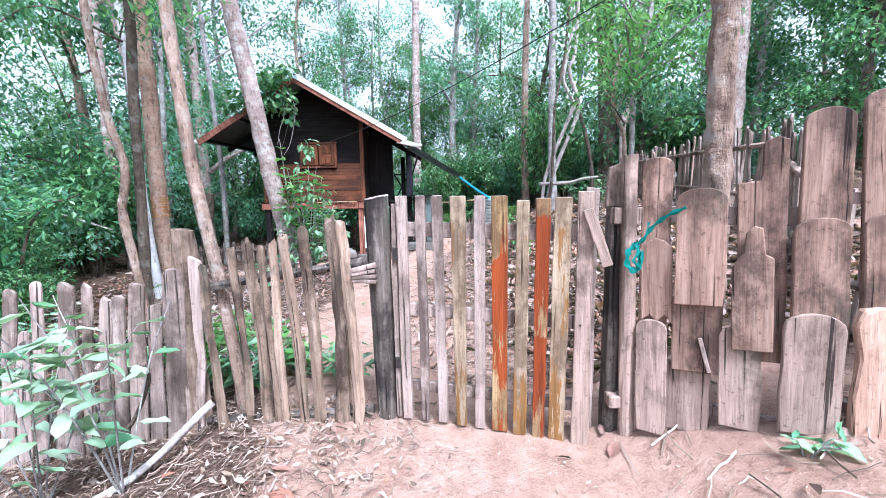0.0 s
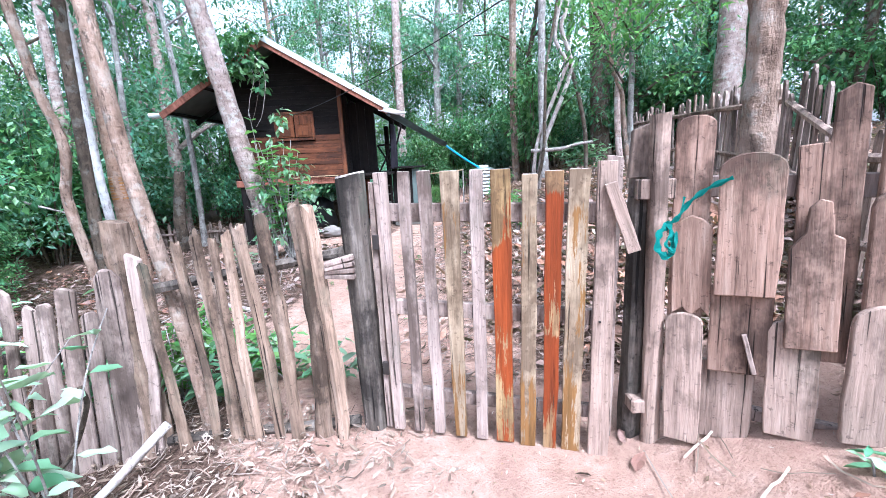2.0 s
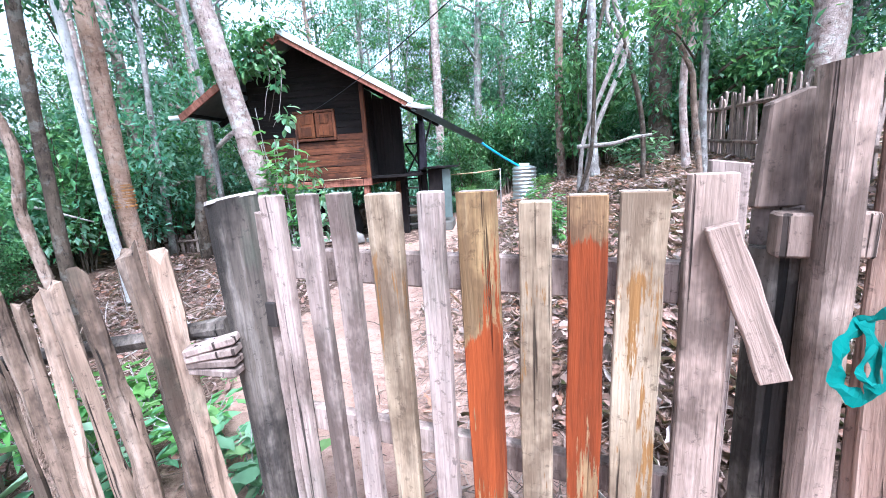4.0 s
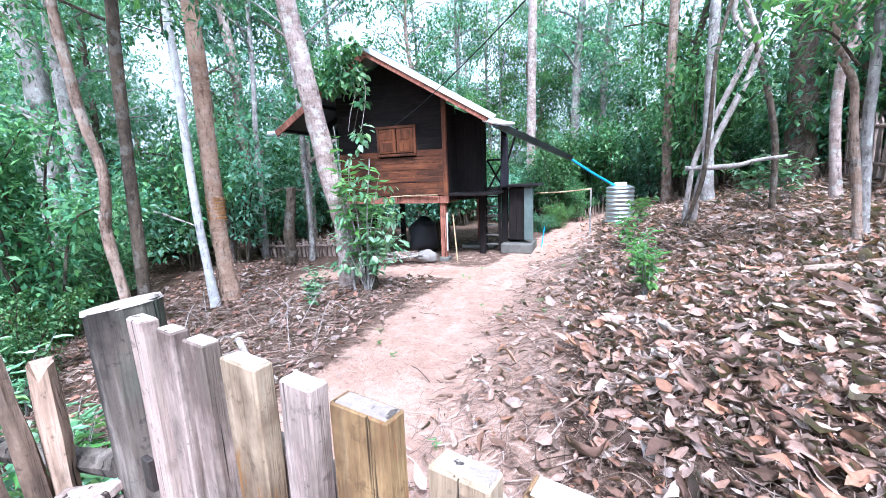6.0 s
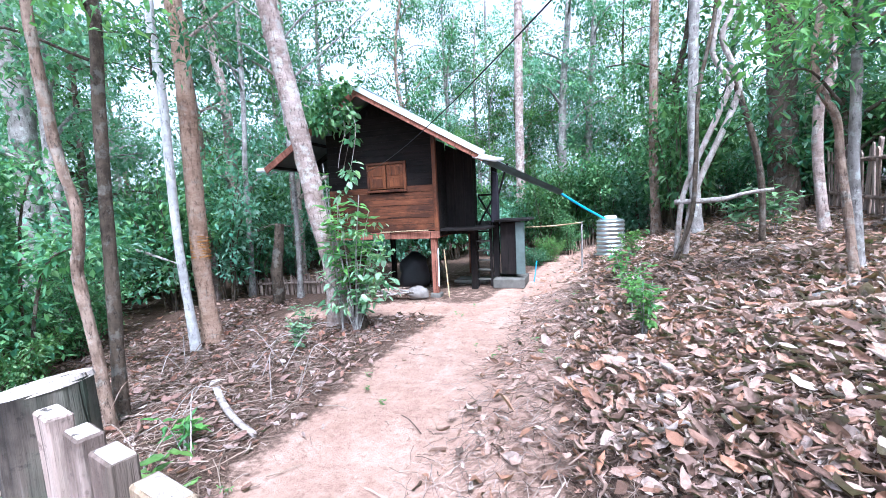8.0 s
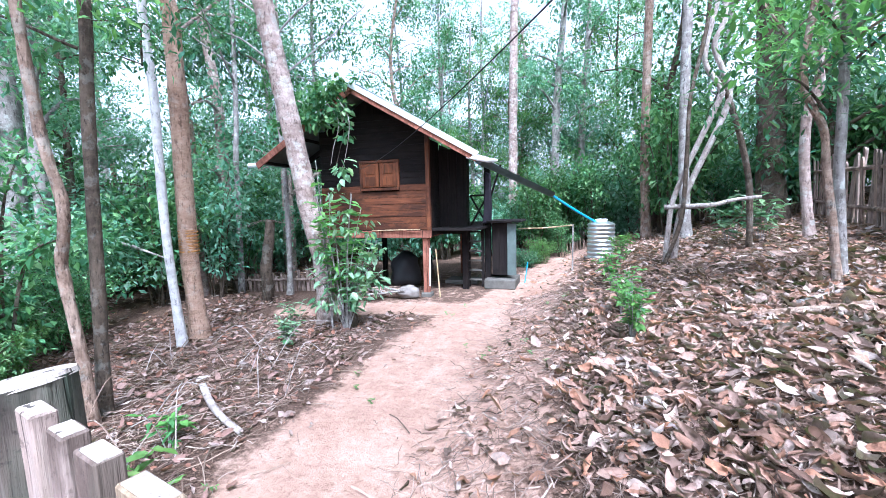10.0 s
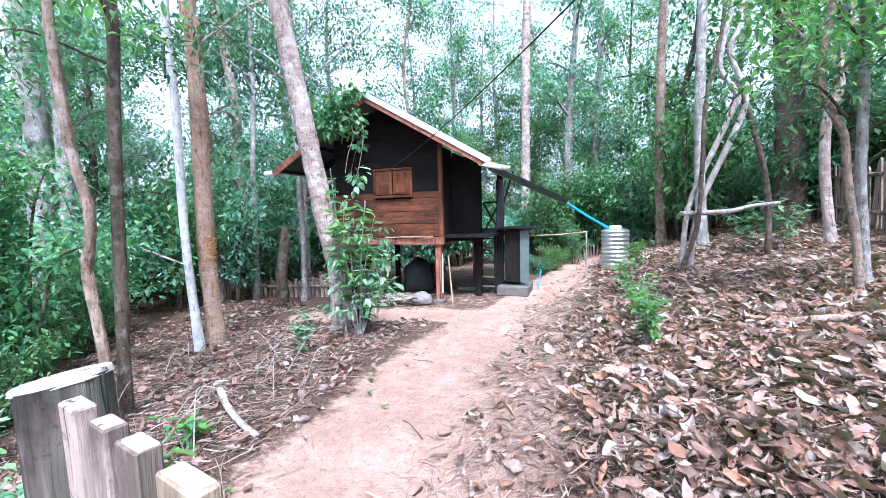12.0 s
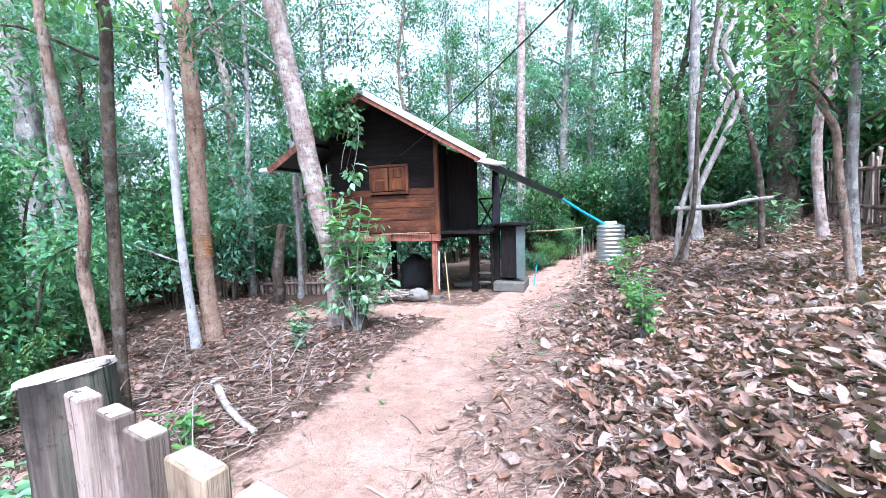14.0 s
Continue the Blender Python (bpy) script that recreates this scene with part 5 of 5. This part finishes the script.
# ---- litter on the ground ----
def drop(n, box, keep, size, mt, name, label, shape=6, tilt=0.5, lift=0.02, curl=0.12):
    P, D, U, S = [], [], [], []
    rr = random.Random(len(name) * 7 + n)
    while len(P) < n:
        x, y = rr.uniform(box[0], box[1]), rr.uniform(box[2], box[3])
        if rr.random() > keep(x, y):
            continue
        P.append((x, y, surface(x, y) + rr.uniform(0.003, lift)))
        a = rr.uniform(0, 6.283)
        D.append((math.cos(a), math.sin(a), rr.uniform(-0.25, 0.45) * tilt))
        U.append((rr.uniform(-1, 1) * tilt, rr.uniform(-1, 1) * tilt, 1.0))
        S.append(rr.uniform(*size) * (1.35 if rr.random() < 0.1 else 1.0))
    me = leaf_mesh(name, np.array(P), np.array(D), np.array(U), np.array(S), mt, shape, np.array([rr.uniform(-curl * 0.4, curl) for _ in P]))
    return tagged(new(name, me), label, "leaf litter", kind="stuff")


def bankness(x, y):
    d = x - path_x(y)
    if y < 2.75:
        return 0.0
    return 0.10 * sstep(0.3, 0.7, d) + 0.90 * sstep(0.95, 1.75, d) ** 1.5 + 0.006


def leftness(x, y):
    d = x - path_x(y)
    if y < 2.7 or (-5 < x < -1.2 and y > 7.6):
        return 0.01
    return 0.06 * sstep(0.2, 0.5, -d) + 0.94 * sstep(0.5, 1.2, -d)


drop(14000, (-0.6, 4.6, 2.8, 7.5), bankness, (0.035, 0.15), M_DEAD, "leaf_litter", "thick layer of large curled brown dead leaves", 14, 1.6, 0.07, 0.6)
drop(1700, (-0.2, 4.6, 2.8, 7.5), bankness, (0.03, 0.08), M_DEAD, "leaf_litter", "small brown leaf scraps", 6, 1.0, 0.08, 0.3)
drop(10000, (-0.6, 6.0, 7.0, 15), bankness, (0.06, 0.17), M_DEAD, "leaf_litter", "thick layer of large curled brown dead leaves", 6, 1.1, 0.06, 0.25)
drop(6000, (-6.5, -1.0, 2.7, 9.0), leftness, (0.03, 0.12), M_DEAD, "leaf_litter", "brown dead leaves beneath the trees", 14, 1.2, 0.05, 0.35)
drop(330, (-3.0, 3.0, 0.4, 2.8), lambda x, y: 1 - 0.85 * sstep(-1.3, -0.3, x) * (1 - sstep(1.2, 1.9, x)), (0.03, 0.10), M_DEAD, "leaf_litter", "dry brown leaves along the foot of the fence", 6, 0.7, 0.03, 0.2)


def lane_side(x, y):
    return 1.0 if x < -2.6 or x > 2.6 or y < -5 else 0.0


drop(5200, (-11, 11, -9, 2.4), lane_side, (0.06, 0.17), M_DEAD, "leaf_litter", "brown dead leaves on both sides of the lane", 6, 0.9, 0.05, 0.25)
drop(3200, (4.2, 10, 2.6, 16), lambda x, y: 1.0, (0.07, 0.18), M_DEAD, "leaf_litter", "brown dead leaves beyond the bank fence", 6, 0.9, 0.05, 0.25)
drop(3000, (-12, -6.5, 2.4, 14), lambda x, y: 1.0, (0.06, 0.16), M_DEAD, "leaf_litter", "brown dead leaves beneath the shrubs", 6, 0.9, 0.05, 0.25)


def twigs(n, box, keep, length, rad, name, label):
    verts, faces = [], []
    rr = random.Random(n)
    k = 0
    while k < n:
        x, y = rr.uniform(box[0], box[1]), rr.uniform(box[2], box[3])
        if rr.random() > keep(x, y):
            continue
        k += 1
        a, L, rd = rr.uniform(0, 6.283), rr.uniform(*length), rr.uniform(*rad)
        b = len(verts)
        for i in range(4):
            t = i / 3 - 0.5
            px, py = x + math.cos(a) * L * t + rr.uniform(-1, 1) * L * 0.05, y + math.sin(a) * L * t + rr.uniform(-1, 1) * L * 0.05
            pz = surface(px, py) + rd + 0.01 + 0.03 * rr.random()
            for c in range(3):
                q = 2.09 * c
                verts.append((px - math.sin(a) * rd * math.cos(q), py + math.cos(a) * rd * math.cos(q), pz + rd * math.sin(q)))
        for i in range(3):
            for c in range(3):
                faces.append((b + i * 3 + c, b + i * 3 + (c + 1) % 3, b + i * 3 + 3 + (c + 1) % 3, b + i * 3 + 3 + c))
    me = bpy.data.meshes.new(name)
    me.from_pydata(verts, [], faces)
    me.materials.append(M_STRAW)
    return tagged(new(name, me), label, "twigs", kind="stuff")


def verge(x, y):
    d = x - path_x(y)
    return (sstep(0.2, 0.7, d) * (1 - 0.75 * sstep(1.2, 2.0, d)) if y > 2.75 else 0.0) + 0.02


drop(2800, (-2.8, 0.25, 0.9, 2.6), lambda x, y: 1 - sstep(-0.9, 0.2, x), (0.012, 0.065), M_STRAW, "bark_chips", "grey bark chips and dry straw by the picket fence", 6, 1.1, 0.05, 0.35)
drop(1600, (-1.2, 2.6, 0.5, 2.7), lambda x, y: 0.9, (0.008, 0.03), M_DEAD, "earth_crumbs", "small clods and bark crumbs on the bare earth", 6, 0.8, 0.012, 0.3)
drop(1300, (-2.2, 0.9, 2.7, 9), lambda x, y: 0.25 + 0.75 * sstep(0.1, 0.6, x - path_x(y)), (0.01, 0.04), M_DEAD, "earth_crumbs", "small leaf scraps on the bare path", 6, 0.8, 0.012, 0.3)
twigs(3600, (-1, 2.6, 2.8, 9), verge, (0.04, 0.22), (0.0012, 0.0035), "dry_grass", "matted dry grass and needles along the path edge")
twigs(2600, (-1, 4.6, 2.8, 9), bankness, (0.06, 0.4), (0.0012, 0.005), "fallen_twigs", "pale dry twigs among the dead leaves")
twigs(4200, (-5.5, -1.2, 2.7, 7.5), leftness, (0.04, 0.25), (0.001, 0.0035), "dry_grass", "matted dry grass and leaf stalks under the trees")
twigs(900, (-6, -1.2, 2.7, 8.5), leftness, (0.12, 0.5), (0.0015, 0.005), "fallen_twigs", "pale dry twigs and vines under the trees")
twigs(1500, (-3.0, 0.1, 0.9, 2.6), lambda x, y: 1.0 - sstep(-1.0, 0.0, x), (0.03, 0.16), (0.001, 0.0035), "fallen_twigs", "dry straw and bark chips by the fence foot")
twigs(160, (0.8, 3.0, 0.9, 2.1), lambda x, y: 0.8, (0.05, 0.3), (0.002, 0.005), "fallen_twigs", "dry twigs by the plank fence")


# ---- small plants, vines and clutter ----
def leafy_plant(name, label, at, stems, leaf, per, mt, spread=0.35, height=0.5, seed=1, shape=14, droop=0.5, stem_r=0.005, category="plant", lean=(0, 0)):
    """Thin stems with pairs of broad leaves along them."""
    r = random.Random(seed)
    e = thing(name, label, category, at)
    P, D, U, S = [], [], [], []
    for i in range(stems):
        a = r.uniform(0, 6.28)
        tip = Vector((math.cos(a) * spread * r.uniform(0.3, 1) + lean[0], math.sin(a) * spread * r.uniform(0.3, 1) + lean[1], height * r.uniform(0.65, 1.0)))
        q = spline([(0, 0, -0.05), tip * 0.45 + Vector((0, 0, 0.12 * height)), tip], 6)
        part("stem", tube_bm(q, lerp_list(stem_r, stem_r * 0.4, len(q)), 6), M_BARKG, e)
        for k in range(per):
            f = 0.3 + 0.7 * (k + r.random() * 0.5) / per
            b = q[min(len(q) - 1, int(f * (len(q) - 1)))]
            aa = k * 2.4 + r.uniform(-0.5, 0.5)
            P.append(b)
            D.append((math.cos(aa), math.sin(aa), r.uniform(-droop, 0.45)))
            U.append((r.uniform(-.3, .3), r.uniform(-.3, .3), 1))
            S.append(leaf * r.uniform(0.55, 1.25))
    me = leaf_mesh("foliage", np.array(P), np.array(D), np.array(U), np.array(S), mt, shape, np.array([r.uniform(-0.1, 0.15) for _ in P]))
    o = new("foliage", me)
    o.parent = e
    return e


def gz(x, y, up=0.0):
    return (x, y, surface(x, y) + up)


# broad-leaved shrub before the picket fence
leafy_plant("shrub", "broad-leaved green shrub before the picket fence, coloured pale for sky sheen", gz(-1.72, 1.96), 7, 0.17, 8, M_LEAFS, 0.60, 1.22, 11, droop=0.35, stem_r=0.0055)
leafy_plant("shrub", "broad-leaved green shrub before the picket fence, coloured pale for sky sheen", gz(-2.15, 1.95), 6, 0.15, 9, M_LEAFS, 0.6, 1.0, 12, droop=0.35, stem_r=0.005)
# leafy sapling by the leaning tree
leafy_plant("sapling", "leafy green sapling beside the leaning tree", gz(-2.55, 6.85), 9, 0.17, 22, M_LEAFY, 0.45, 2.0, 13, droop=0.5, stem_r=0.012)
leafy_plant("sapling", "leafy green sapling beside the leaning tree", gz(-2.5, 6.8), 8, 0.16, 18, M_LEAFB, 0.6, 1.25, 14, droop=0.6, stem_r=0.01)
leafy_plant("sapling", "tall thin leafy sapling beside the leaning tree", gz(-2.75, 6.85), 3, 0.17, 22, M_LEAFY, 0.25, 2.55, 15, droop=0.4, stem_r=0.012)
sap = bpy.data.objects["sapling"]
r = random.Random(8)
cl = []
for k in range(26):
    f = r.random()
    cl.append((0.12 + r.uniform(-0.55, 0.6) * (1.1 - 0.75 * f), r.uniform(-0.4, 0.4) * (1.1 - 0.7 * f), 0.38 + 1.95 * f, r.uniform(0.09, 0.20)))
o = new("foliage", crown_mesh("foliage", cl, 480, 0.11, M_LEAFB, 0.5, 0.7, 6))
o.parent = sap
leafy_plant("plant", "small fern-like green plant among dead leaves", gz(-2.86, 6.02), 9, 0.09, 16, M_LEAFB, 0.22, 0.42, 16)
leafy_plant("plant", "small green plant at the foot of the leaning tree", gz(-3.4, 6.9), 6, 0.1, 9, M_LEAFB, 0.3, 0.5, 17)
leafy_plant("plant", "yellow-green plant on the bank edge", gz(0.93, 5.85), 10, 0.10, 16, M_LEAFY, 0.22, 0.60, 18)
leafy_plant("plant", "yellow-green plant on the bank edge", gz(0.95, 6.75), 8, 0.10, 14, M_LEAFY, 0.25, 0.55, 19)
leafy_plant("plant", "pale green plant beside the water tank", gz(1.0, 8.4), 8, 0.12, 12, M_LEAFY, 0.35, 0.6, 20)
leafy_plant("plant", "pale green plant beside the water tank", gz(1.35, 10.6), 8, 0.14, 12, M_LEAFY, 0.4, 0.7, 21)
leafy_plant("plant", "yellowish seedling by the fallen branch", gz(-2.3, 4.05), 6, 0.12, 8, M_LEAFY, 0.2, 0.28, 22)
leafy_plant("plant", "small green seedling before the plank fence", gz(1.42, 1.72), 4, 0.11, 4, M_LEAFB, 0.14, 0.14, 23)
leafy_plant("plant", "small green seedling before the plank fence", gz(1.2, 1.35), 3, 0.09, 4, M_LEAFB, 0.1, 0.10, 24)
leafy_plant("plant", "broad-leaved undergrowth on the bank", gz(3.3, 9.7), 9, 0.18, 12, M_LEAFB, 0.6, 0.9, 25)
leafy_plant("plant", "broad-leaved undergrowth on the bank", gz(3.0, 10.2), 8, 0.18, 11, M_LEAFB, 0.6, 0.8, 26)
leafy_plant("plant", "low green plants behind the picket fence", gz(-1.1, 3.0), 8, 0.13, 8, M_LEAFB, 0.35, 0.3, 27)
leafy_plant("plant", "low green plants behind the picket fence", gz(-1.6, 3.2), 8, 0.13, 8, M_LEAFY, 0.4, 0.35, 28)
for i, (x, y, h) in enumerate(((-1.45, 2.78, 0.4), (-2.0, 2.95, 0.5), (-0.85, 2.85, 0.25), (-1.95, 3.45, 0.4), (-2.6, 3.3, 0.5), (-3.2, 3.0, 0.6), (-3.9, 3.6, 0.7), (-1.75, 2.85, 0.5), (-2.35, 2.9, 0.6), (-1.25, 3.05, 0.3))):
    leafy_plant("plant", "low green plants behind the picket fence", gz(x, y), 8, 0.12, 9, M_LEAFY if i % 2 else M_LEAFB, 0.35, h, 600 + i)
for i in range(26):
    r = random.Random(i + 500)
    x, y = r.uniform(-1.6, 0.8), r.uniform(3.0, 8.5)
    leafy_plant("weed", "tiny green weed growing in the path", gz(x, y), 3, 0.03, 6, M_LEAFY, 0.05, 0.05, 300 + i, stem_r=0.0015)

# leaves hanging into view from above
def hanging(label, pts, seed, n, leaf, mt, spread=0.35, name="branch"):
    r = random.Random(seed)
    q = spline(pts, 6)
    base = q[0]
    e = thing(name, label, "branch", base)
    part("stem", tube_bm([p - base for p in q], lerp_list(0.014, 0.004, len(q)), 6, 0.1, seed), M_BARKD, e)
    P, D, U, S = [], [], [], []
    for k in range(n):
        b = q[r.randrange(len(q) // 4, len(q))] - base + Vector((r.uniform(-1, 1), r.uniform(-1, 1), r.uniform(-0.8, 0.6))) * spread
        P.append(b)
        D.append((r.uniform(-1, 1), r.uniform(-1, 1), r.uniform(-1.2, 0.1)))
        U.append((r.uniform(-.6, .6), r.uniform(-.6, .6), 1))
        S.append(leaf * r.uniform(0.6, 1.3))
    o = new("foliage", leaf_mesh("foliage", np.array(P), np.array(D), np.array(U), np.array(S), mt, 6, np.array([r.uniform(-0.1, 0.12) for _ in P])))
    o.parent = e
    return e


TOPL = [((-3.45, 4.5, 3.3), (-3.0, 4.2, 3.35), (-2.5, 4.0, 3.05)), ((-3.45, 4.48, 2.9), (-3.9, 4.1, 3.1), (-4.3, 3.9, 2.8)), ((-4.75, 6.0, 3.4), (-4.3, 5.7, 3.7), (-3.8, 5.5, 3.4)),
        ((-3.44, 4.5, 3.8), (-3.2, 4.1, 3.7), (-2.9, 3.7, 3.3)), ((-5.2, 5.1, 3.4), (-5.0, 4.7, 3.4), (-4.9, 4.4, 3.0)), ((-4.75, 6.3, 3.9), (-4.4, 6.4, 4.2), (-3.9, 6.5, 3.8))]
for i, p in enumerate(TOPL):
    hanging("leafy green branch hanging from the slim trees", p, 40 + i, 190, 0.105, M_LEAF if i % 3 else M_LEAFY, 0.42)
for i, p in enumerate([((2.74, 6.75, 2.9), (2.4, 6.5, 3.1), (2.0, 6.2, 2.75)), ((2.74, 6.75, 2.7), (2.9, 6.3, 2.9), (2.9, 5.9, 2.5)), ((2.73, 6.76, 3.2), (3.1, 6.5, 3.4), (3.4, 6.2, 3.0)), ((2.6, 6.68, 2.3), (2.3, 6.6, 2.6), (1.95, 6.6, 2.5))]):
    hanging("light green leafy branch of the young tree", p, 60 + i, 260, 0.11, M_LEAF if i % 2 else M_LEAFY, 0.45)

# creeper over the gable
vine = thing("creeper", "dark green creeper hanging over the gable of the hut", "creeper", (-3.5, 8.4, 3.4))
cl = [(-0.05, -0.05, 0.2, 0.3), (-0.35, -0.05, 0.05, 0.33), (-0.7, -0.05, -0.15, 0.3), (0.1, -0.08, -0.15, 0.25), (-0.25, -0.1, -0.3, 0.3), (0.2, -0.1, -0.4, 0.17), (0.25, -0.12, -0.62, 0.13), (-0.95, 0, -0.3, 0.22), (0.15, 0.0, 0.3, 0.2)]
o = new("foliage", crown_mesh("foliage", cl, 1300, 0.12, M_LEAFD, 0.9, 0.6, 6))
o.parent = vine
for k in range(3):
    q = spline([(-0.1 + 0.12 * k, -0.12, 0.0), (0.15 + 0.1 * k, -0.15, -0.4), (0.02 + 0.1 * k, -0.14, -0.8 - 0.12 * k), (-0.05 + 0.06 * k, -0.14, -1.1 - 0.1 * k)], 5)
    part("stem", tube_bm(q, lerp_list(0.007, 0.004, len(q)), 6), M_BARKD if k % 2 else M_VINE, vine)

# fallen branches and logs
def branch(label, pts, r0, r1, mt, seed, name="fallen_branch"):
    q = spline([gz(x, y, up) for x, y, up in pts], 6)
    b = q[0]
    return solo(name, tube_bm([p - b for p in q], lerp_list(r0, r1, len(q)), 9, 0.2, seed), mt, label, "branch", smooth=True, at=b)


branch("pale fallen branch leaning on the fence foot", [(-2.05, 1.72, 0.02), (-1.7, 2.0, 0.05), (-1.42, 2.28, 0.22)], 0.018, 0.022, M_VINE, 1)
branch("thin dark bent stick by the shrub", [(-2.1, 2.2, 0.1), (-1.85, 2.18, 0.22), (-1.72, 2.2, 0.45), (-1.75, 2.22, 0.55)], 0.013, 0.010, M_BARKD, 2)
branch("bent pale branch lying in the litter", [(-2.75, 4.75, 0.14), (-2.45, 4.55, 0.08), (-2.1, 4.35, 0.06), (-1.85, 4.25, 0.03)], 0.03, 0.022, M_VINE, 3)
branch("grey log lying on the bank", [(1.75, 5.95, 0.06), (2.1, 5.85, 0.06), (2.7, 5.75, 0.06), (3.2, 5.7, 0.06)], 0.028, 0.036, M_BARKB, 4)
branch("grey log lying on the bank", [(2.2, 6.1, 0.03), (2.8, 6.3, 0.04), (3.4, 6.35, 0.03)], 0.03, 0.03, M_BARKG, 5)
for i in range(26):
    r = random.Random(i + 900)
    x, y, a = r.uniform(-4.2, -1.9), r.uniform(3.4, 5.6), r.uniform(0, 3.14)
    L = r.uniform(0.4, 1.0)
    branch("thin dry curved stem in the undergrowth", [(x, y, 0.02), (x + math.cos(a) * L * 0.5, y + math.sin(a) * L * 0.5, r.uniform(0.05, 0.45)), (x + math.cos(a) * L, y + math.sin(a) * L, r.uniform(0.0, 0.4))], 0.005, 0.003, M_BARKB if i % 2 else M_VINE, i, "dry_stem")

# low board fence behind the trees
lowf = thing("low_fence", "low old board fence at the edge of the wood", "fence", (-5.8, 9.4, -0.3))
for i in range(22):
    r = random.Random(i + 40)
    h, w = r.uniform(0.38, 0.55), r.uniform(0.06, 0.09)
    o = part("picket", outline_bm([(-w / 2, 0), (w / 2, 0), (w / 2, h * 0.9), (0, h), (-w / 2, h * 0.88)], 0.02, 0.004, i, 0.002), M_GREY, lowf)
    o.location = (-1.1 + 0.105 * i, 0.02 * i, 0)
    o.rotation_euler = (0, radians(r.uniform(-5, 5)), 0)
part("rail", tube_bm([(-1.15, -0.03, 0.28), (0.0, 0.16, 0.30), (1.3, 0.42, 0.3)], [0.025] * 3, 7, 0.2), M_GREY, lowf)
# short stakes beyond the path's end
for i in range(9):
    r = random.Random(i + 70)
    x, y = 0.15 + 0.09 * i, 14.6 + 0.05 * i
    solo("stake", tube_bm([(0, 0, -0.1), (r.uniform(-.03, .03), 0, r.uniform(0.22, 0.36))], [0.025, 0.02], 7, 0.2, i), M_PALE, "short pale stake beyond the end of the path", "stake", "stakes beyond the path", at=gz(x, y))
